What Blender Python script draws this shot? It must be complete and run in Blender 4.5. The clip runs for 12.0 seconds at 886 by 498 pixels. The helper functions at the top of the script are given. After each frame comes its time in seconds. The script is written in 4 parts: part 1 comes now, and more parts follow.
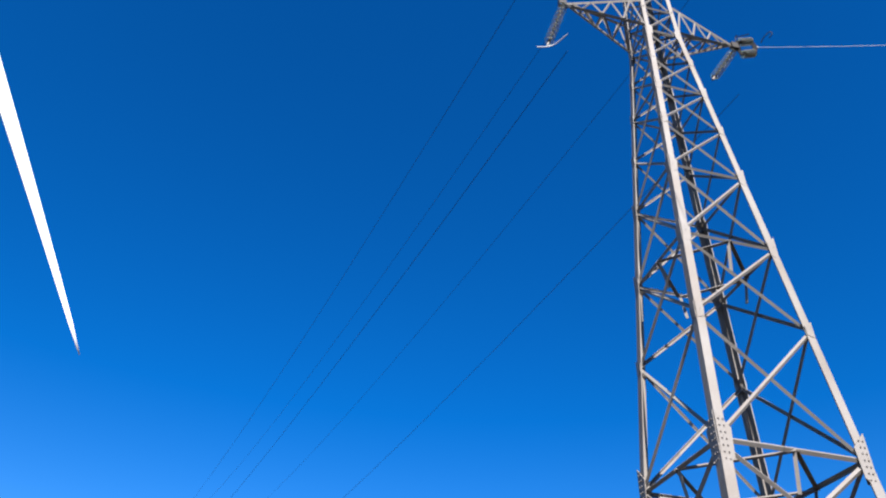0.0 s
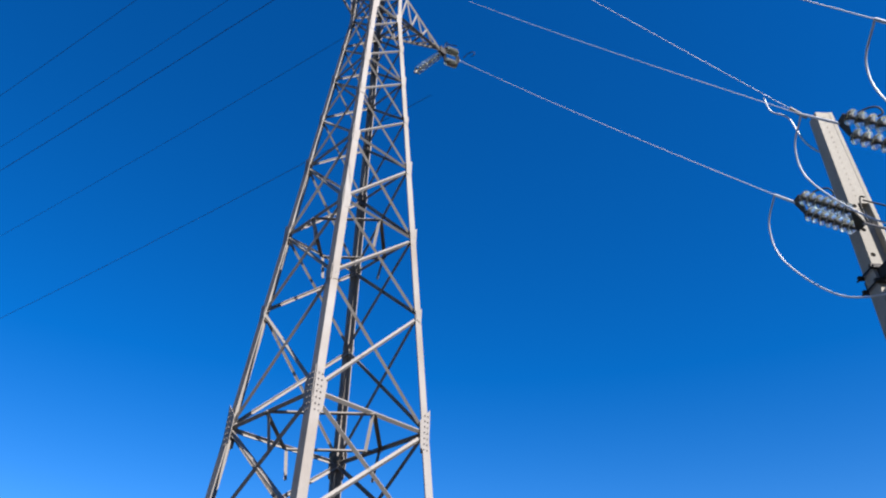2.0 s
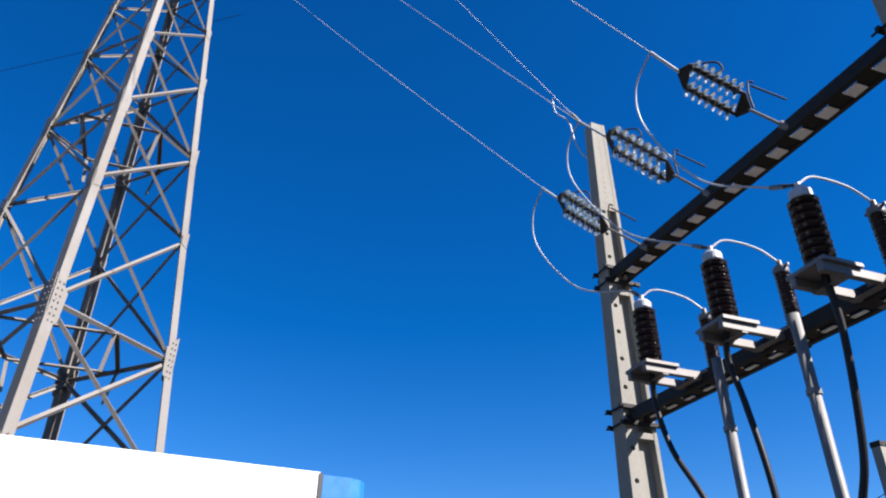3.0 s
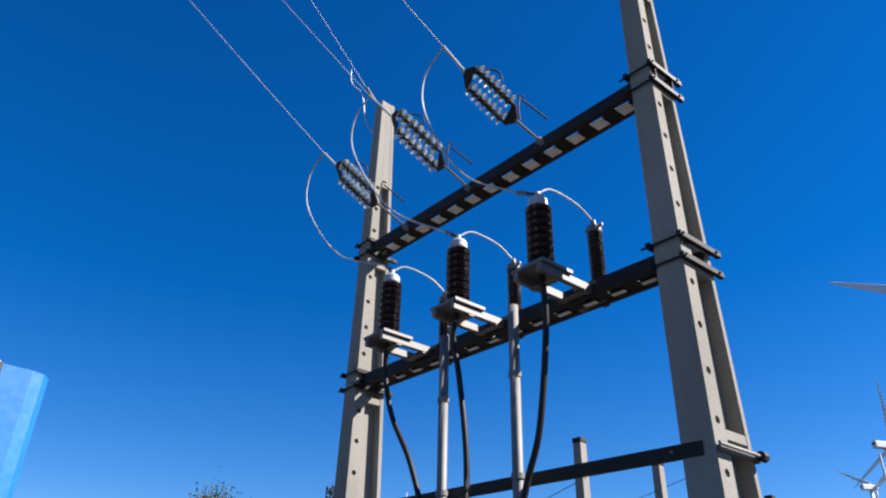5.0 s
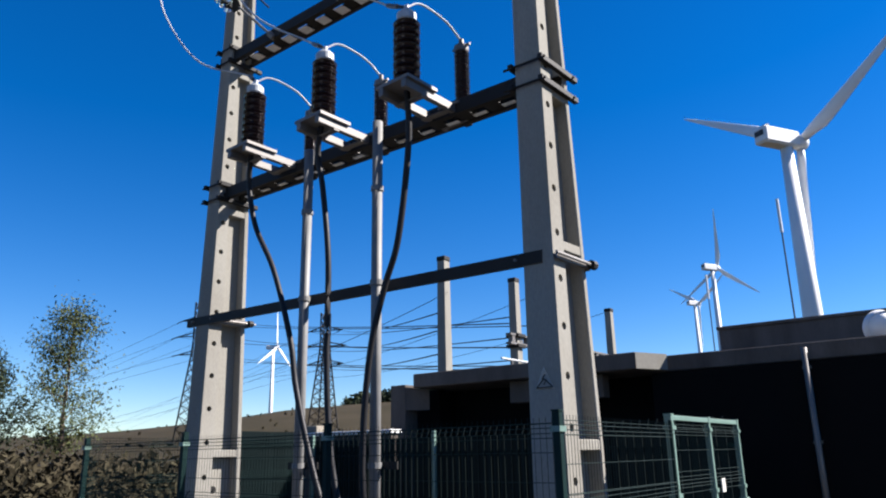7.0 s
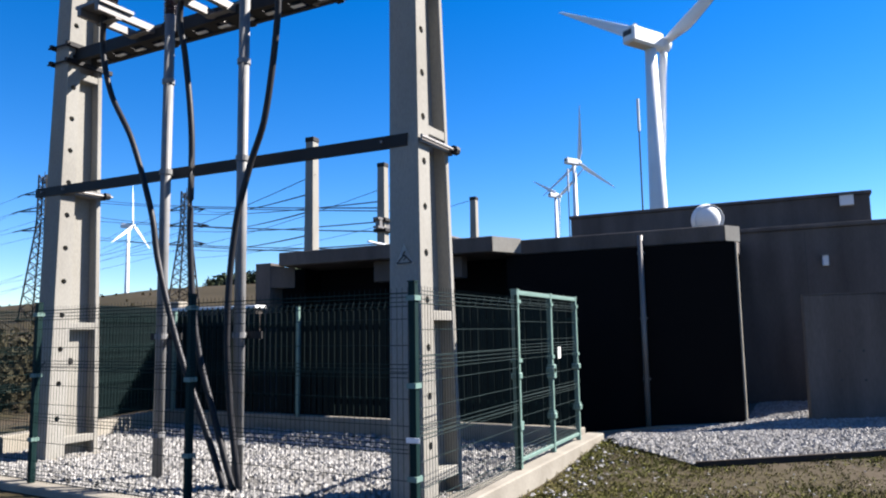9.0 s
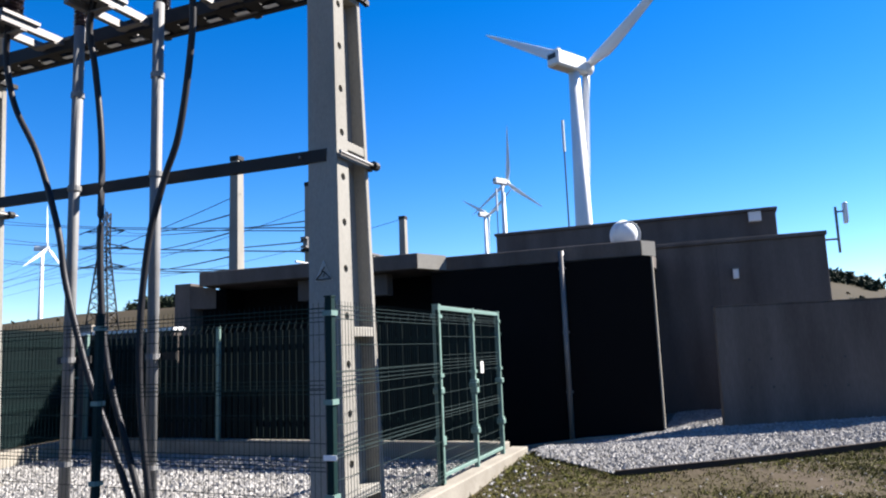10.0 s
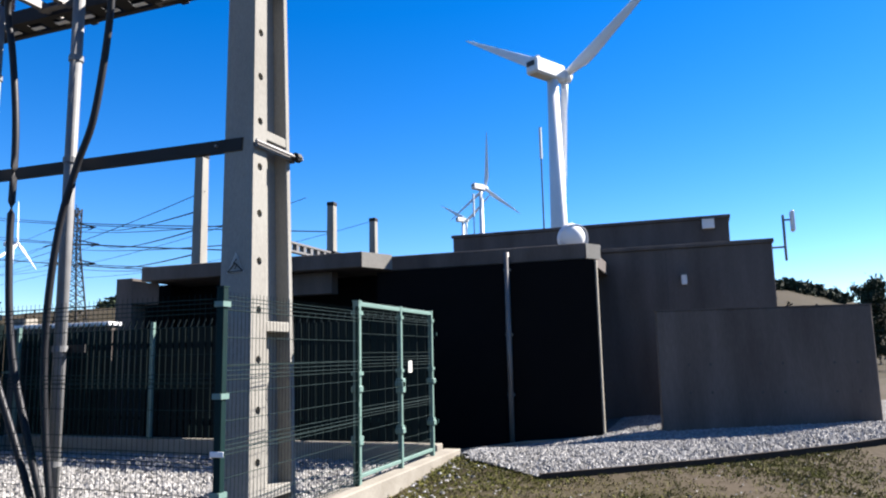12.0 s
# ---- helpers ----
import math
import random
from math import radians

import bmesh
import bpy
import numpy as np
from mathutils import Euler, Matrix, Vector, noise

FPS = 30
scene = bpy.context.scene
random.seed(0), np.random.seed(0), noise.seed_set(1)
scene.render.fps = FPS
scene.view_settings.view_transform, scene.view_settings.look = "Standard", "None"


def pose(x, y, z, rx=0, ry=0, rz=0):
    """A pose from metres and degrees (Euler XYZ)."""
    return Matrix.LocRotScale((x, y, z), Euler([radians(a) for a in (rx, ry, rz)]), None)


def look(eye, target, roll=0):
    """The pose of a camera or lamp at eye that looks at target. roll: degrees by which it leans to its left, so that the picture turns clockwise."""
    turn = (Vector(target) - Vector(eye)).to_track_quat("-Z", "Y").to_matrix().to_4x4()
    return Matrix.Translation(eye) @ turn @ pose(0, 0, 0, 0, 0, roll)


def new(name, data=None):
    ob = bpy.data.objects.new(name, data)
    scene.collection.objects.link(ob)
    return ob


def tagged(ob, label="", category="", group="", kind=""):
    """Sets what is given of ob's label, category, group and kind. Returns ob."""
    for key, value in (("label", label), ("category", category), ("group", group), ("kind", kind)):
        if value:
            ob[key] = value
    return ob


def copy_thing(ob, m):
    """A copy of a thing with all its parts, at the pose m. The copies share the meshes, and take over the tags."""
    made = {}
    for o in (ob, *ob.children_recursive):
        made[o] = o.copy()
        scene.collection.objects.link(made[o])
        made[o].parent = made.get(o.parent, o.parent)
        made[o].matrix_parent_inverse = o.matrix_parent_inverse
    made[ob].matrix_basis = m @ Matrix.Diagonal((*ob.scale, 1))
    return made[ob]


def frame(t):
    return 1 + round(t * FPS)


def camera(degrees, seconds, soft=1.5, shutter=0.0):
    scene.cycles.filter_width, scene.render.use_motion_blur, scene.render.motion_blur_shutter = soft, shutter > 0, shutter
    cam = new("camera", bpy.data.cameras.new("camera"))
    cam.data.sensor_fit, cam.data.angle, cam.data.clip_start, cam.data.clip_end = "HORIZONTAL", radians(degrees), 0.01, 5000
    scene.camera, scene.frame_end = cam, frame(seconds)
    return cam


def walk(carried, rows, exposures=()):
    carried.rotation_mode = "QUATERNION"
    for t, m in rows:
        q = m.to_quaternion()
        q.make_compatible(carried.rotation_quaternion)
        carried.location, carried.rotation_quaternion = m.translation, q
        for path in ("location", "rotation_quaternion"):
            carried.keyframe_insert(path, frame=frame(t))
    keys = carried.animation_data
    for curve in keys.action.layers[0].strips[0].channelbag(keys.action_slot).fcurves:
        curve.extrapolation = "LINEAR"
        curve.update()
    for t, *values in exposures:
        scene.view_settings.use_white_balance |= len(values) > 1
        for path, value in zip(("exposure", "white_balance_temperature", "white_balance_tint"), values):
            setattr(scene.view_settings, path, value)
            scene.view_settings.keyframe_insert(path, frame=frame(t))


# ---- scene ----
cam = camera(63.1, 12.0, soft=2.1)
PATH = [
    (0, (-1.771, -0.53, 2.347), (-3.108, -1.356, 3.584), 3.6),
    (0.5, (-1.895, -0.591, 2.334), (-3.345, -1.237, 3.552), 3.2),
    (1, (-1.912, -0.582, 2.303), (-3.439, -1.054, 3.504), 3.1),
    (1.5, (-1.845, -0.539, 2.275), (-3.451, -0.723, 3.453), 1.7),
    (2, (-1.745, -0.477, 2.227), (-3.378, -0.429, 3.381), 1.5),
    (2.5, (-1.696, -0.422, 2.206), (-3.328, -0.045, 3.299), 0.9),
    (3, (-1.626, -0.387, 2.138), (-3.204, 0.253, 3.187), 0.8),
    (3.5, (-1.513, -0.309, 2.137), (-3.005, 0.535, 3.168), 1.6),
    (5.3, (-1.294, -0.256, 1.845), (-2.549, 0.962, 2.813), 1.1),
    (5.5, (-1.271, -0.274, 1.838), (-2.504, 0.983, 2.787), 1.0),
    (6, (-1.226, -0.276, 1.807), (-2.413, 1.053, 2.714), 0.5),
    (6.5, (-1.188, -0.294, 1.766), (-2.355, 1.173, 2.463), -0.4),
    (7, (-1.154, -0.281, 1.723), (-2.314, 1.254, 2.27), -1.0),
    (7.2, (-1.148, -0.289, 1.694), (-2.291, 1.285, 2.16), -1.1),
    (8.8, (-1.002, -0.483, 1.619), (-1.925, 1.275, 1.854), -0.5),
    (9, (-0.971, -0.495, 1.611), (-1.864, 1.28, 1.842), -0.9),
    (9.5, (-0.928, -0.512, 1.593), (-1.739, 1.302, 1.815), -2.4),
    (10, (-0.873, -0.456, 1.563), (-1.587, 1.391, 1.843), -2.2),
    (10.5, (-0.78, -0.397, 1.545), (-1.382, 1.49, 1.824), -3.4),
    (11, (-0.652, -0.308, 1.527), (-1.316, 1.557, 1.819), -1.0),
    (11.5, (-0.492, -0.241, 1.518), (-1.207, 1.611, 1.765), -1.7),
    (12, (-0.394, -0.096, 1.479), (-1.05, 1.771, 1.77), -1.2),
]
walk(cam, [(t, look(eye, target, roll)) for t, eye, target, roll in PATH],
     exposures=[(0, 1.88, 6500, 15), (3.7, 1.72, 6500, 15), (6, 1.6, 6500, 14), (8.8, 2.04, 6500, 13), (12, 2.12, 6500, 13)])

# ---- world, sun ----
SUN_EL, SUN_AZ = radians(40), radians(42)          # azimuth from +x towards +y
world = bpy.data.worlds.new("sky")
scene.world = world
world.use_nodes = True
wn = world.node_tree
sky = wn.nodes.new("ShaderNodeTexSky")
sky.sky_type = 'NISHITA'
sky.sun_disc = False
sky.sun_elevation, sky.sun_rotation = SUN_EL, radians(90) - SUN_AZ
sky.altitude, sky.air_density, sky.dust_density, sky.ozone_density = 900, 1.0, 0.14, 4.0
deep = wn.nodes.new("ShaderNodeHueSaturation")      # clear dry mountain air
deep.inputs["Hue"].default_value, deep.inputs["Saturation"].default_value = 0.509, 1.39
wn.links.new(sky.outputs[0], deep.inputs["Color"])
wn.links.new(deep.outputs[0], wn.nodes["Background"].inputs[0])
wn.nodes["Background"].inputs[1].default_value = 0.05
sun = new("sun", bpy.data.lights.new("sun", 'SUN'))
sun.data.energy, sun.data.angle, sun.data.color = 5.0, radians(0.53), (1.0, 0.955, 0.89)
sun.matrix_world = look((60, 20, 60), (60 - math.cos(SUN_EL) * math.cos(SUN_AZ), 20 - math.cos(SUN_EL) * math.sin(SUN_AZ), 60 - math.sin(SUN_EL)))


# ---- materials ----
def material(name, base, rough=0.7, metal=0.0, second=None, scale=3.0, grain=40.0, bump=0.15, spec=0.5, stretch=(1, 1, 1),
             amount=0.6, island=0.0, fine=0.25):
    """A surface with large blotches between two colours, fine grain and relief."""
    m = bpy.data.materials.new(name)
    m.use_nodes = True
    nt, n = m.node_tree, m.node_tree.nodes
    b = n["Principled BSDF"]
    b.inputs["Metallic"].default_value, b.inputs["Specular IOR Level"].default_value = metal, spec
    geo = n.new("ShaderNodeNewGeometry")
    mp = n.new("ShaderNodeMapping")
    mp.inputs["Scale"].default_value = stretch
    nt.links.new(geo.outputs["Position"], mp.inputs[0])
    big, small = n.new("ShaderNodeTexNoise"), n.new("ShaderNodeTexNoise")
    big.inputs["Scale"].default_value, big.inputs["Detail"].default_value = scale, 6
    small.inputs["Scale"].default_value, small.inputs["Detail"].default_value = grain, 4
    for k in (big, small):
        nt.links.new(mp.outputs[0], k.inputs["Vector"])
    ramp = n.new("ShaderNodeValToRGB")
    ramp.color_ramp.elements[0].position, ramp.color_ramp.elements[1].position = 0.5 - amount / 2, 0.5 + amount / 2
    ramp.color_ramp.elements[0].color = (*base, 1)
    ramp.color_ramp.elements[1].color = (*(second or [c * 0.75 for c in base]), 1)
    nt.links.new(big.outputs[0], ramp.inputs[0])
    mix = n.new("ShaderNodeMix")
    mix.data_type, mix.blend_type = 'RGBA', 'OVERLAY'
    mix.inputs[0].default_value = fine
    nt.links.new(ramp.outputs[0], mix.inputs[6])
    nt.links.new(small.outputs[0], mix.inputs[7])
    out = mix.outputs[2]
    if island:
        hsv, mr = n.new("ShaderNodeHueSaturation"), n.new("ShaderNodeMapRange")
        mr.inputs["To Min"].default_value, mr.inputs["To Max"].default_value = 1 - island, 1 + island
        nt.links.new(geo.outputs["Random Per Island"], mr.inputs[0])
        nt.links.new(mr.outputs[0], hsv.inputs["Value"])
        nt.links.new(out, hsv.inputs["Color"])
        out = hsv.outputs[0]
    nt.links.new(out, b.inputs["Base Color"])
    rr = n.new("ShaderNodeMapRange")
    rr.inputs["To Min"].default_value, rr.inputs["To Max"].default_value = max(0.02, rough - 0.12), min(1, rough + 0.12)
    nt.links.new(small.outputs[0], rr.inputs[0])
    nt.links.new(rr.outputs[0], b.inputs["Roughness"])
    if bump:
        bp = n.new("ShaderNodeBump")
        bp.inputs["Strength"].default_value, bp.inputs["Distance"].default_value = bump, 0.02
        nt.links.new(small.outputs[0], bp.inputs["Height"])
        nt.links.new(bp.outputs[0], b.inputs["Normal"])
    return m


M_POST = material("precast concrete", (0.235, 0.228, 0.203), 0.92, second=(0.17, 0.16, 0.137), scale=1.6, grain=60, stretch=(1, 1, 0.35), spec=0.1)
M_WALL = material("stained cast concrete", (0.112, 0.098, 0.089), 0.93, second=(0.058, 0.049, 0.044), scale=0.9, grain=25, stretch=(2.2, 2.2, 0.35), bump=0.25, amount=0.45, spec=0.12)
M_CURB = material("kerb concrete", (0.24, 0.222, 0.185), 0.9, second=(0.15, 0.135, 0.11), scale=2.5, grain=50, spec=0.1)
M_STEEL = material("galvanised steel", (0.16, 0.155, 0.15), 0.5, 0.3, second=(0.11, 0.10, 0.09), scale=2.0, grain=90, bump=0.05, spec=0.25)
M_OLD = material("weathered galvanised steel", (0.175, 0.172, 0.165), 0.6, 0.08, second=(0.128, 0.113, 0.096), scale=1.2, grain=70, bump=0.06, spec=0.2)
M_BEAM = material("dark beam steel", (0.02, 0.019, 0.018), 0.65, 0.1, second=(0.013, 0.012, 0.011), scale=2.5, grain=80, bump=0.06, spec=0.2)
M_PORC = material("brown glazed porcelain", (0.012, 0.005, 0.006), 0.22, second=(0.007, 0.003, 0.004), scale=6, bump=0.0, spec=0.3)
M_PIPE = material("dull grey pipe zinc", (0.18, 0.18, 0.177), 0.55, 0.1, second=(0.12, 0.12, 0.117), scale=3, grain=70, bump=0.04, spec=0.2)
M_CABLE = material("black cable sheath", (0.012, 0.012, 0.014), 0.5, scale=8, bump=0.03, spec=0.2)
M_ALU = material("aluminium conductor", (0.36, 0.38, 0.40), 0.5, 0.15, scale=10, grain=120, bump=0.05)
M_GREEN = material("green coated steel", (0.0045, 0.018, 0.0175), 0.6, second=(0.003, 0.013, 0.0125), scale=4, grain=80, bump=0.03, spec=0.08)
M_SLAT = material("dark green slat plastic", (0.0022, 0.0068, 0.0072), 0.6, second=(0.0016, 0.005, 0.0055), scale=4, grain=80, bump=0.03, spec=0.08)
M_MINT = material("pale green frame paint", (0.12, 0.19, 0.165), 0.5, second=(0.09, 0.145, 0.125), scale=5, grain=80, bump=0.03, spec=0.2)
# black of the clad front wall; also paints the shaded bay beside it
M_BLACK = material("matt black cladding and bay shade", (0.0035, 0.0035, 0.004), 0.95, second=(0.0025, 0.0025, 0.003), scale=2, grain=60, bump=0.05, spec=0.1)
M_WHITE = material("white turbine paint", (0.66, 0.67, 0.68), 0.45, second=(0.58, 0.59, 0.60), scale=0.15, grain=3, bump=0.0, fine=0.05, spec=0.2)
M_PANEL = material("white painted panel", (0.64, 0.64, 0.63), 0.5, second=(0.6, 0.6, 0.59), scale=1.0, grain=20, bump=0.02, fine=0.05)
M_BLUE = material("light blue trim", (0.01, 0.13, 0.40), 0.4, second=(0.01, 0.11, 0.35), scale=2, grain=30, bump=0.02, fine=0.1)
M_SOIL = material("dry soil and grass", (0.055, 0.042, 0.030), 0.95, second=(0.036, 0.030, 0.014), scale=0.5, grain=14, bump=0.6, amount=0.4, spec=0.08)
M_HEATH = material("dry heath on the hills", (0.040, 0.032, 0.020), 0.95, second=(0.027, 0.023, 0.013), scale=0.03, grain=0.6, bump=0.3, fine=0.5, amount=0.4, spec=0.05)
M_GRAVEL = material("pale gravel", (0.115, 0.11, 0.102), 0.9, second=(0.08, 0.076, 0.068), scale=2, grain=26, bump=0.8, fine=0.6, spec=0.1)
M_STONE = material("gravel stones", (0.25, 0.243, 0.23), 0.9, second=(0.16, 0.154, 0.143), scale=3, grain=60, island=0.35, spec=0.1)
M_GRASS = material("dry grass", (0.09, 0.068, 0.026), 0.85, second=(0.042, 0.046, 0.010), scale=0.9, grain=20, island=0.4, bump=0, spec=0.1)
M_MOSS = material("short green moss grass", (0.10, 0.115, 0.02), 0.9, second=(0.11, 0.09, 0.03), scale=1.2, grain=20, island=0.4, bump=0, spec=0.1)
M_LEAF = material("olive leaves", (0.075, 0.085, 0.03), 0.7, second=(0.045, 0.055, 0.022), scale=0.5, grain=8, island=0.45, bump=0, spec=0.1)
M_DARKLEAF = material("dark needles", (0.03, 0.04, 0.022), 0.8, second=(0.02, 0.028, 0.015), scale=0.3, grain=5, island=0.4, bump=0, spec=0.1)
M_SHRUB = material("winter shrub twigs", (0.042, 0.034, 0.022), 0.9, second=(0.026, 0.025, 0.014), scale=0.25, grain=4, island=0.5, bump=0, spec=0.05)
M_BARK = material("bark", (0.13, 0.10, 0.075), 0.95, second=(0.08, 0.06, 0.045), scale=3, grain=20, bump=0.5, spec=0.1)
M_WOOD = material("dark edging board", (0.035, 0.028, 0.024), 0.9, scale=3, grain=30, bump=0.3, spec=0.1)
M_SIGN = material("pale sign enamel", (0.55, 0.55, 0.5), 0.5, scale=6, bump=0.02)
M_INK = material("dark sign ink", (0.03, 0.03, 0.03), 0.6, scale=6, bump=0.0)


def glass_material():
    m = bpy.data.materials.new("toughened glass")
    m.use_nodes = True
    b = m.node_tree.nodes["Principled BSDF"]
    b.inputs["Base Color"].default_value = (0.80, 0.88, 0.84, 1)
    b.inputs["Roughness"].default_value, b.inputs["IOR"].default_value = 0.06, 1.5
    b.inputs["Transmission Weight"].default_value = 0.93
    return m


M_GLASS = glass_material()


# ---- building blocks ----
def part(name, bm, mat, parent=None, label="", at=None, smooth=False):
    me = bpy.data.meshes.new(name)
    bm.normal_update()
    bm.to_mesh(me)
    bm.free()
    me.materials.append(mat)
    if smooth:
        for p in me.polygons:
            p.use_smooth = True
    ob = new(name, me)
    if parent:
        ob.parent = parent
    if at is not None:
        ob.matrix_basis = at
    if label:
        ob["label"] = label
    return ob


def thing(name, label, category, at=None, group="", kind=""):
    ob = new(name)
    ob.empty_display_size = 0.2
    if at is not None:
        ob.matrix_basis = at
    return tagged(ob, label, category, group, kind)


def box(x0, x1, y0, y1, z0, z1, bm=None, bevel=0.0):
    bm = bm or bmesh.new()
    own = bmesh.new()
    bmesh.ops.create_cube(own, size=1)
    for v in own.verts:
        v.co = Vector(((x0 + x1) / 2 + v.co.x * (x1 - x0), (y0 + y1) / 2 + v.co.y * (y1 - y0), (z0 + z1) / 2 + v.co.z * (z1 - z0)))
    if bevel:
        bmesh.ops.bevel(own, geom=own.edges[:], offset=bevel, segments=1, affect='EDGES')
    return merge(bm, own)


def merge(bm, own):
    me = bpy.data.meshes.new("tmp")
    own.to_mesh(me)
    own.free()
    bm.from_mesh(me)
    bpy.data.meshes.remove(me)
    return bm


def prism(profile, z0, z1, bm=None, top=1.0):
    """An upright prism over a list of x, y; top scales its upper end."""
    bm = bm or bmesh.new()
    lo = [bm.verts.new((x, y, z0)) for x, y in profile]
    hi = [bm.verts.new((x * top, y * top, z1)) for x, y in profile]
    k = len(profile)
    for i in range(k):
        bm.faces.new((lo[i], lo[(i + 1) % k], hi[(i + 1) % k], hi[i]))
    bm.faces.new(hi)
    bm.faces.new(lo[::-1])
    return bm


def frame_of(a, b, up=Vector((0, 0, 1))):
    w = (b - a).normalized()
    u = up.cross(w)
    if u.length < 1e-4:
        u = Vector((1, 0, 0)).cross(w)
    u.normalize()
    return u, w.cross(u), w


def tube(points, r, bm=None, sides=8, r1=None):
    """A round bar along a list of points."""
    bm = bm or bmesh.new()
    pts = [Vector(p) for p in points]
    rings = []
    for i, p in enumerate(pts):
        u, v, w = frame_of(pts[max(i - 1, 0)], pts[min(i + 1, len(pts) - 1)])
        rr = r if r1 is None else r + (r1 - r) * i / (len(pts) - 1)
        rings.append([bm.verts.new(p + u * rr * math.cos(6.28319 * k / sides) + v * rr * math.sin(6.28319 * k / sides)) for k in range(sides)])
    for a, b in zip(rings, rings[1:]):
        for k in range(sides):
            bm.faces.new((a[k], a[(k + 1) % sides], b[(k + 1) % sides], b[k]))
    bm.faces.new(rings[0][::-1])
    bm.faces.new(rings[-1])
    return bm


def lathe(profile, bm=None, sides=20, m=None):
    """A turned body from pairs of radius and height."""
    own = bmesh.new()
    rings = [[own.verts.new((r * math.cos(6.28319 * k / sides), r * math.sin(6.28319 * k / sides), z)) for k in range(sides)] for r, z in profile]
    for a, b in zip(rings, rings[1:]):
        for k in range(sides):
            own.faces.new((a[k], a[(k + 1) % sides], b[(k + 1) % sides], b[k]))
    own.faces.new(rings[0][::-1])
    own.faces.new(rings[-1])
    if m is not None:
        own.transform(m)
    return merge(bm, own) if bm else own


def angle_bar(a, b, w, t, inward, bm=None):
    """A steel angle from a to b, heel outwards, with its legs turned towards inward."""
    bm = bm or bmesh.new()
    a, b = Vector(a), Vector(b)
    d = (b - a).normalized()
    i = Vector(inward)
    i = (i - d * i.dot(d))
    i.normalize()
    s = d.cross(i)
    p, q = (i + s).normalized(), (i - s).normalized()
    prof = [Vector((0, 0, 0)), p * w, p * w + q * t, (p + q) * t, q * w + p * t, q * w]
    lo, hi = [bm.verts.new(a + v) for v in prof], [bm.verts.new(b + v) for v in prof]
    for k in range(6):
        bm.faces.new((lo[k], lo[(k + 1) % 6], hi[(k + 1) % 6], hi[k]))
    bm.faces.new(hi)
    bm.faces.new(lo[::-1])
    bmesh.ops.recalc_face_normals(bm, faces=bm.faces[:])
    return bm


def plate(pts, t, normal):
    bm = bmesh.new()
    nrm = Vector(normal).normalized() * t / 2
    lo, hi = [bm.verts.new(Vector(p) - nrm) for p in pts], [bm.verts.new(Vector(p) + nrm) for p in pts]
    k = len(pts)
    for i in range(k):
        bm.faces.new((lo[i], lo[(i + 1) % k], hi[(i + 1) % k], hi[i]))
    bm.faces.new(hi)
    bm.faces.new(lo[::-1])
    bmesh.ops.recalc_face_normals(bm, faces=bm.faces[:])
    return bm


def sag(a, b, drop, n=14):
    a, b = Vector(a), Vector(b)
    return [a.lerp(b, i / n) - Vector((0, 0, drop * 4 * (i / n) * (1 - i / n))) for i in range(n + 1)]


def curve_through(pts, n=10):
    """A smooth line through points (Catmull-Rom)."""
    p = [Vector(q) for q in pts]
    p = [p[0] * 2 - p[1]] + p + [p[-1] * 2 - p[-2]]
    out = []
    for i in range(1, len(p) - 2):
        for k in range(n):
            t = k / n
            out.append(0.5 * (2 * p[i] + (p[i + 1] - p[i - 1]) * t + (2 * p[i - 1] - 5 * p[i] + 4 * p[i + 1] - p[i + 2]) * t * t
                              + (3 * p[i] - p[i - 1] - 3 * p[i + 1] + p[i + 2]) * t ** 3))
    return out + [p[-2]]


def along(a, b):
    """The pose at a whose z axis points to b."""
    u, v, w = frame_of(Vector(a), Vector(b))
    return Matrix.Translation(a) @ Matrix((u, v, w)).transposed().to_4x4()


def step(a, b, x):
    x = min(1, max(0, (x - a) / (b - a)))
    return x * x * (3 - 2 * x)


# ---- the ground ----
RIDGE = [(-180, 1.5), (60, 2.0), (78, 2.6), (80.4, 2.9), (83.6, 4.2), (92, 5.0), (120, 4.6), (132, 3.9), (139, 3.4), (146, 2.65), (154, 1.7), (165, 0.9), (180, 1.5)]


def ridge(az):
    for (a, e), (b, f) in zip(RIDGE, RIDGE[1:]):
        if a <= az <= b:
            return e + (f - e) * (az - a) / (b - a)
    return 1.5


def near_height(x, y):
    back = step(9.3, 11.2, y)
    front = 0.2 * step(7.3, 9.6, y - 0.25 * (x + 2)) * step(-3.85, -3.3, x)
    rear = 0.42 * step(-5.2, -1.0, x) - 0.22 + 0.05 * max(0, min(7, x + 1.2))
    return front * (1 - back) + rear * back


def height(x, y):
    r = math.hypot(x, y)
    h = near_height(x, y)
    if r > 25:
        az = math.degrees(math.atan2(y, x))
        far = math.tan(radians(ridge(az))) * 420 + 1.7
        k = step(45, 420, r)
        h = h * (1 - step(25, 60, r)) + far * k * (0.92 + 0.16 * noise.noise(Vector((x * 0.012, y * 0.012, 3)))) - 1.2 * step(25, 45, r) * (1 - k)
        if r > 420:
            h *= 1 - 0.7 * step(500, 2500, r)
    return h


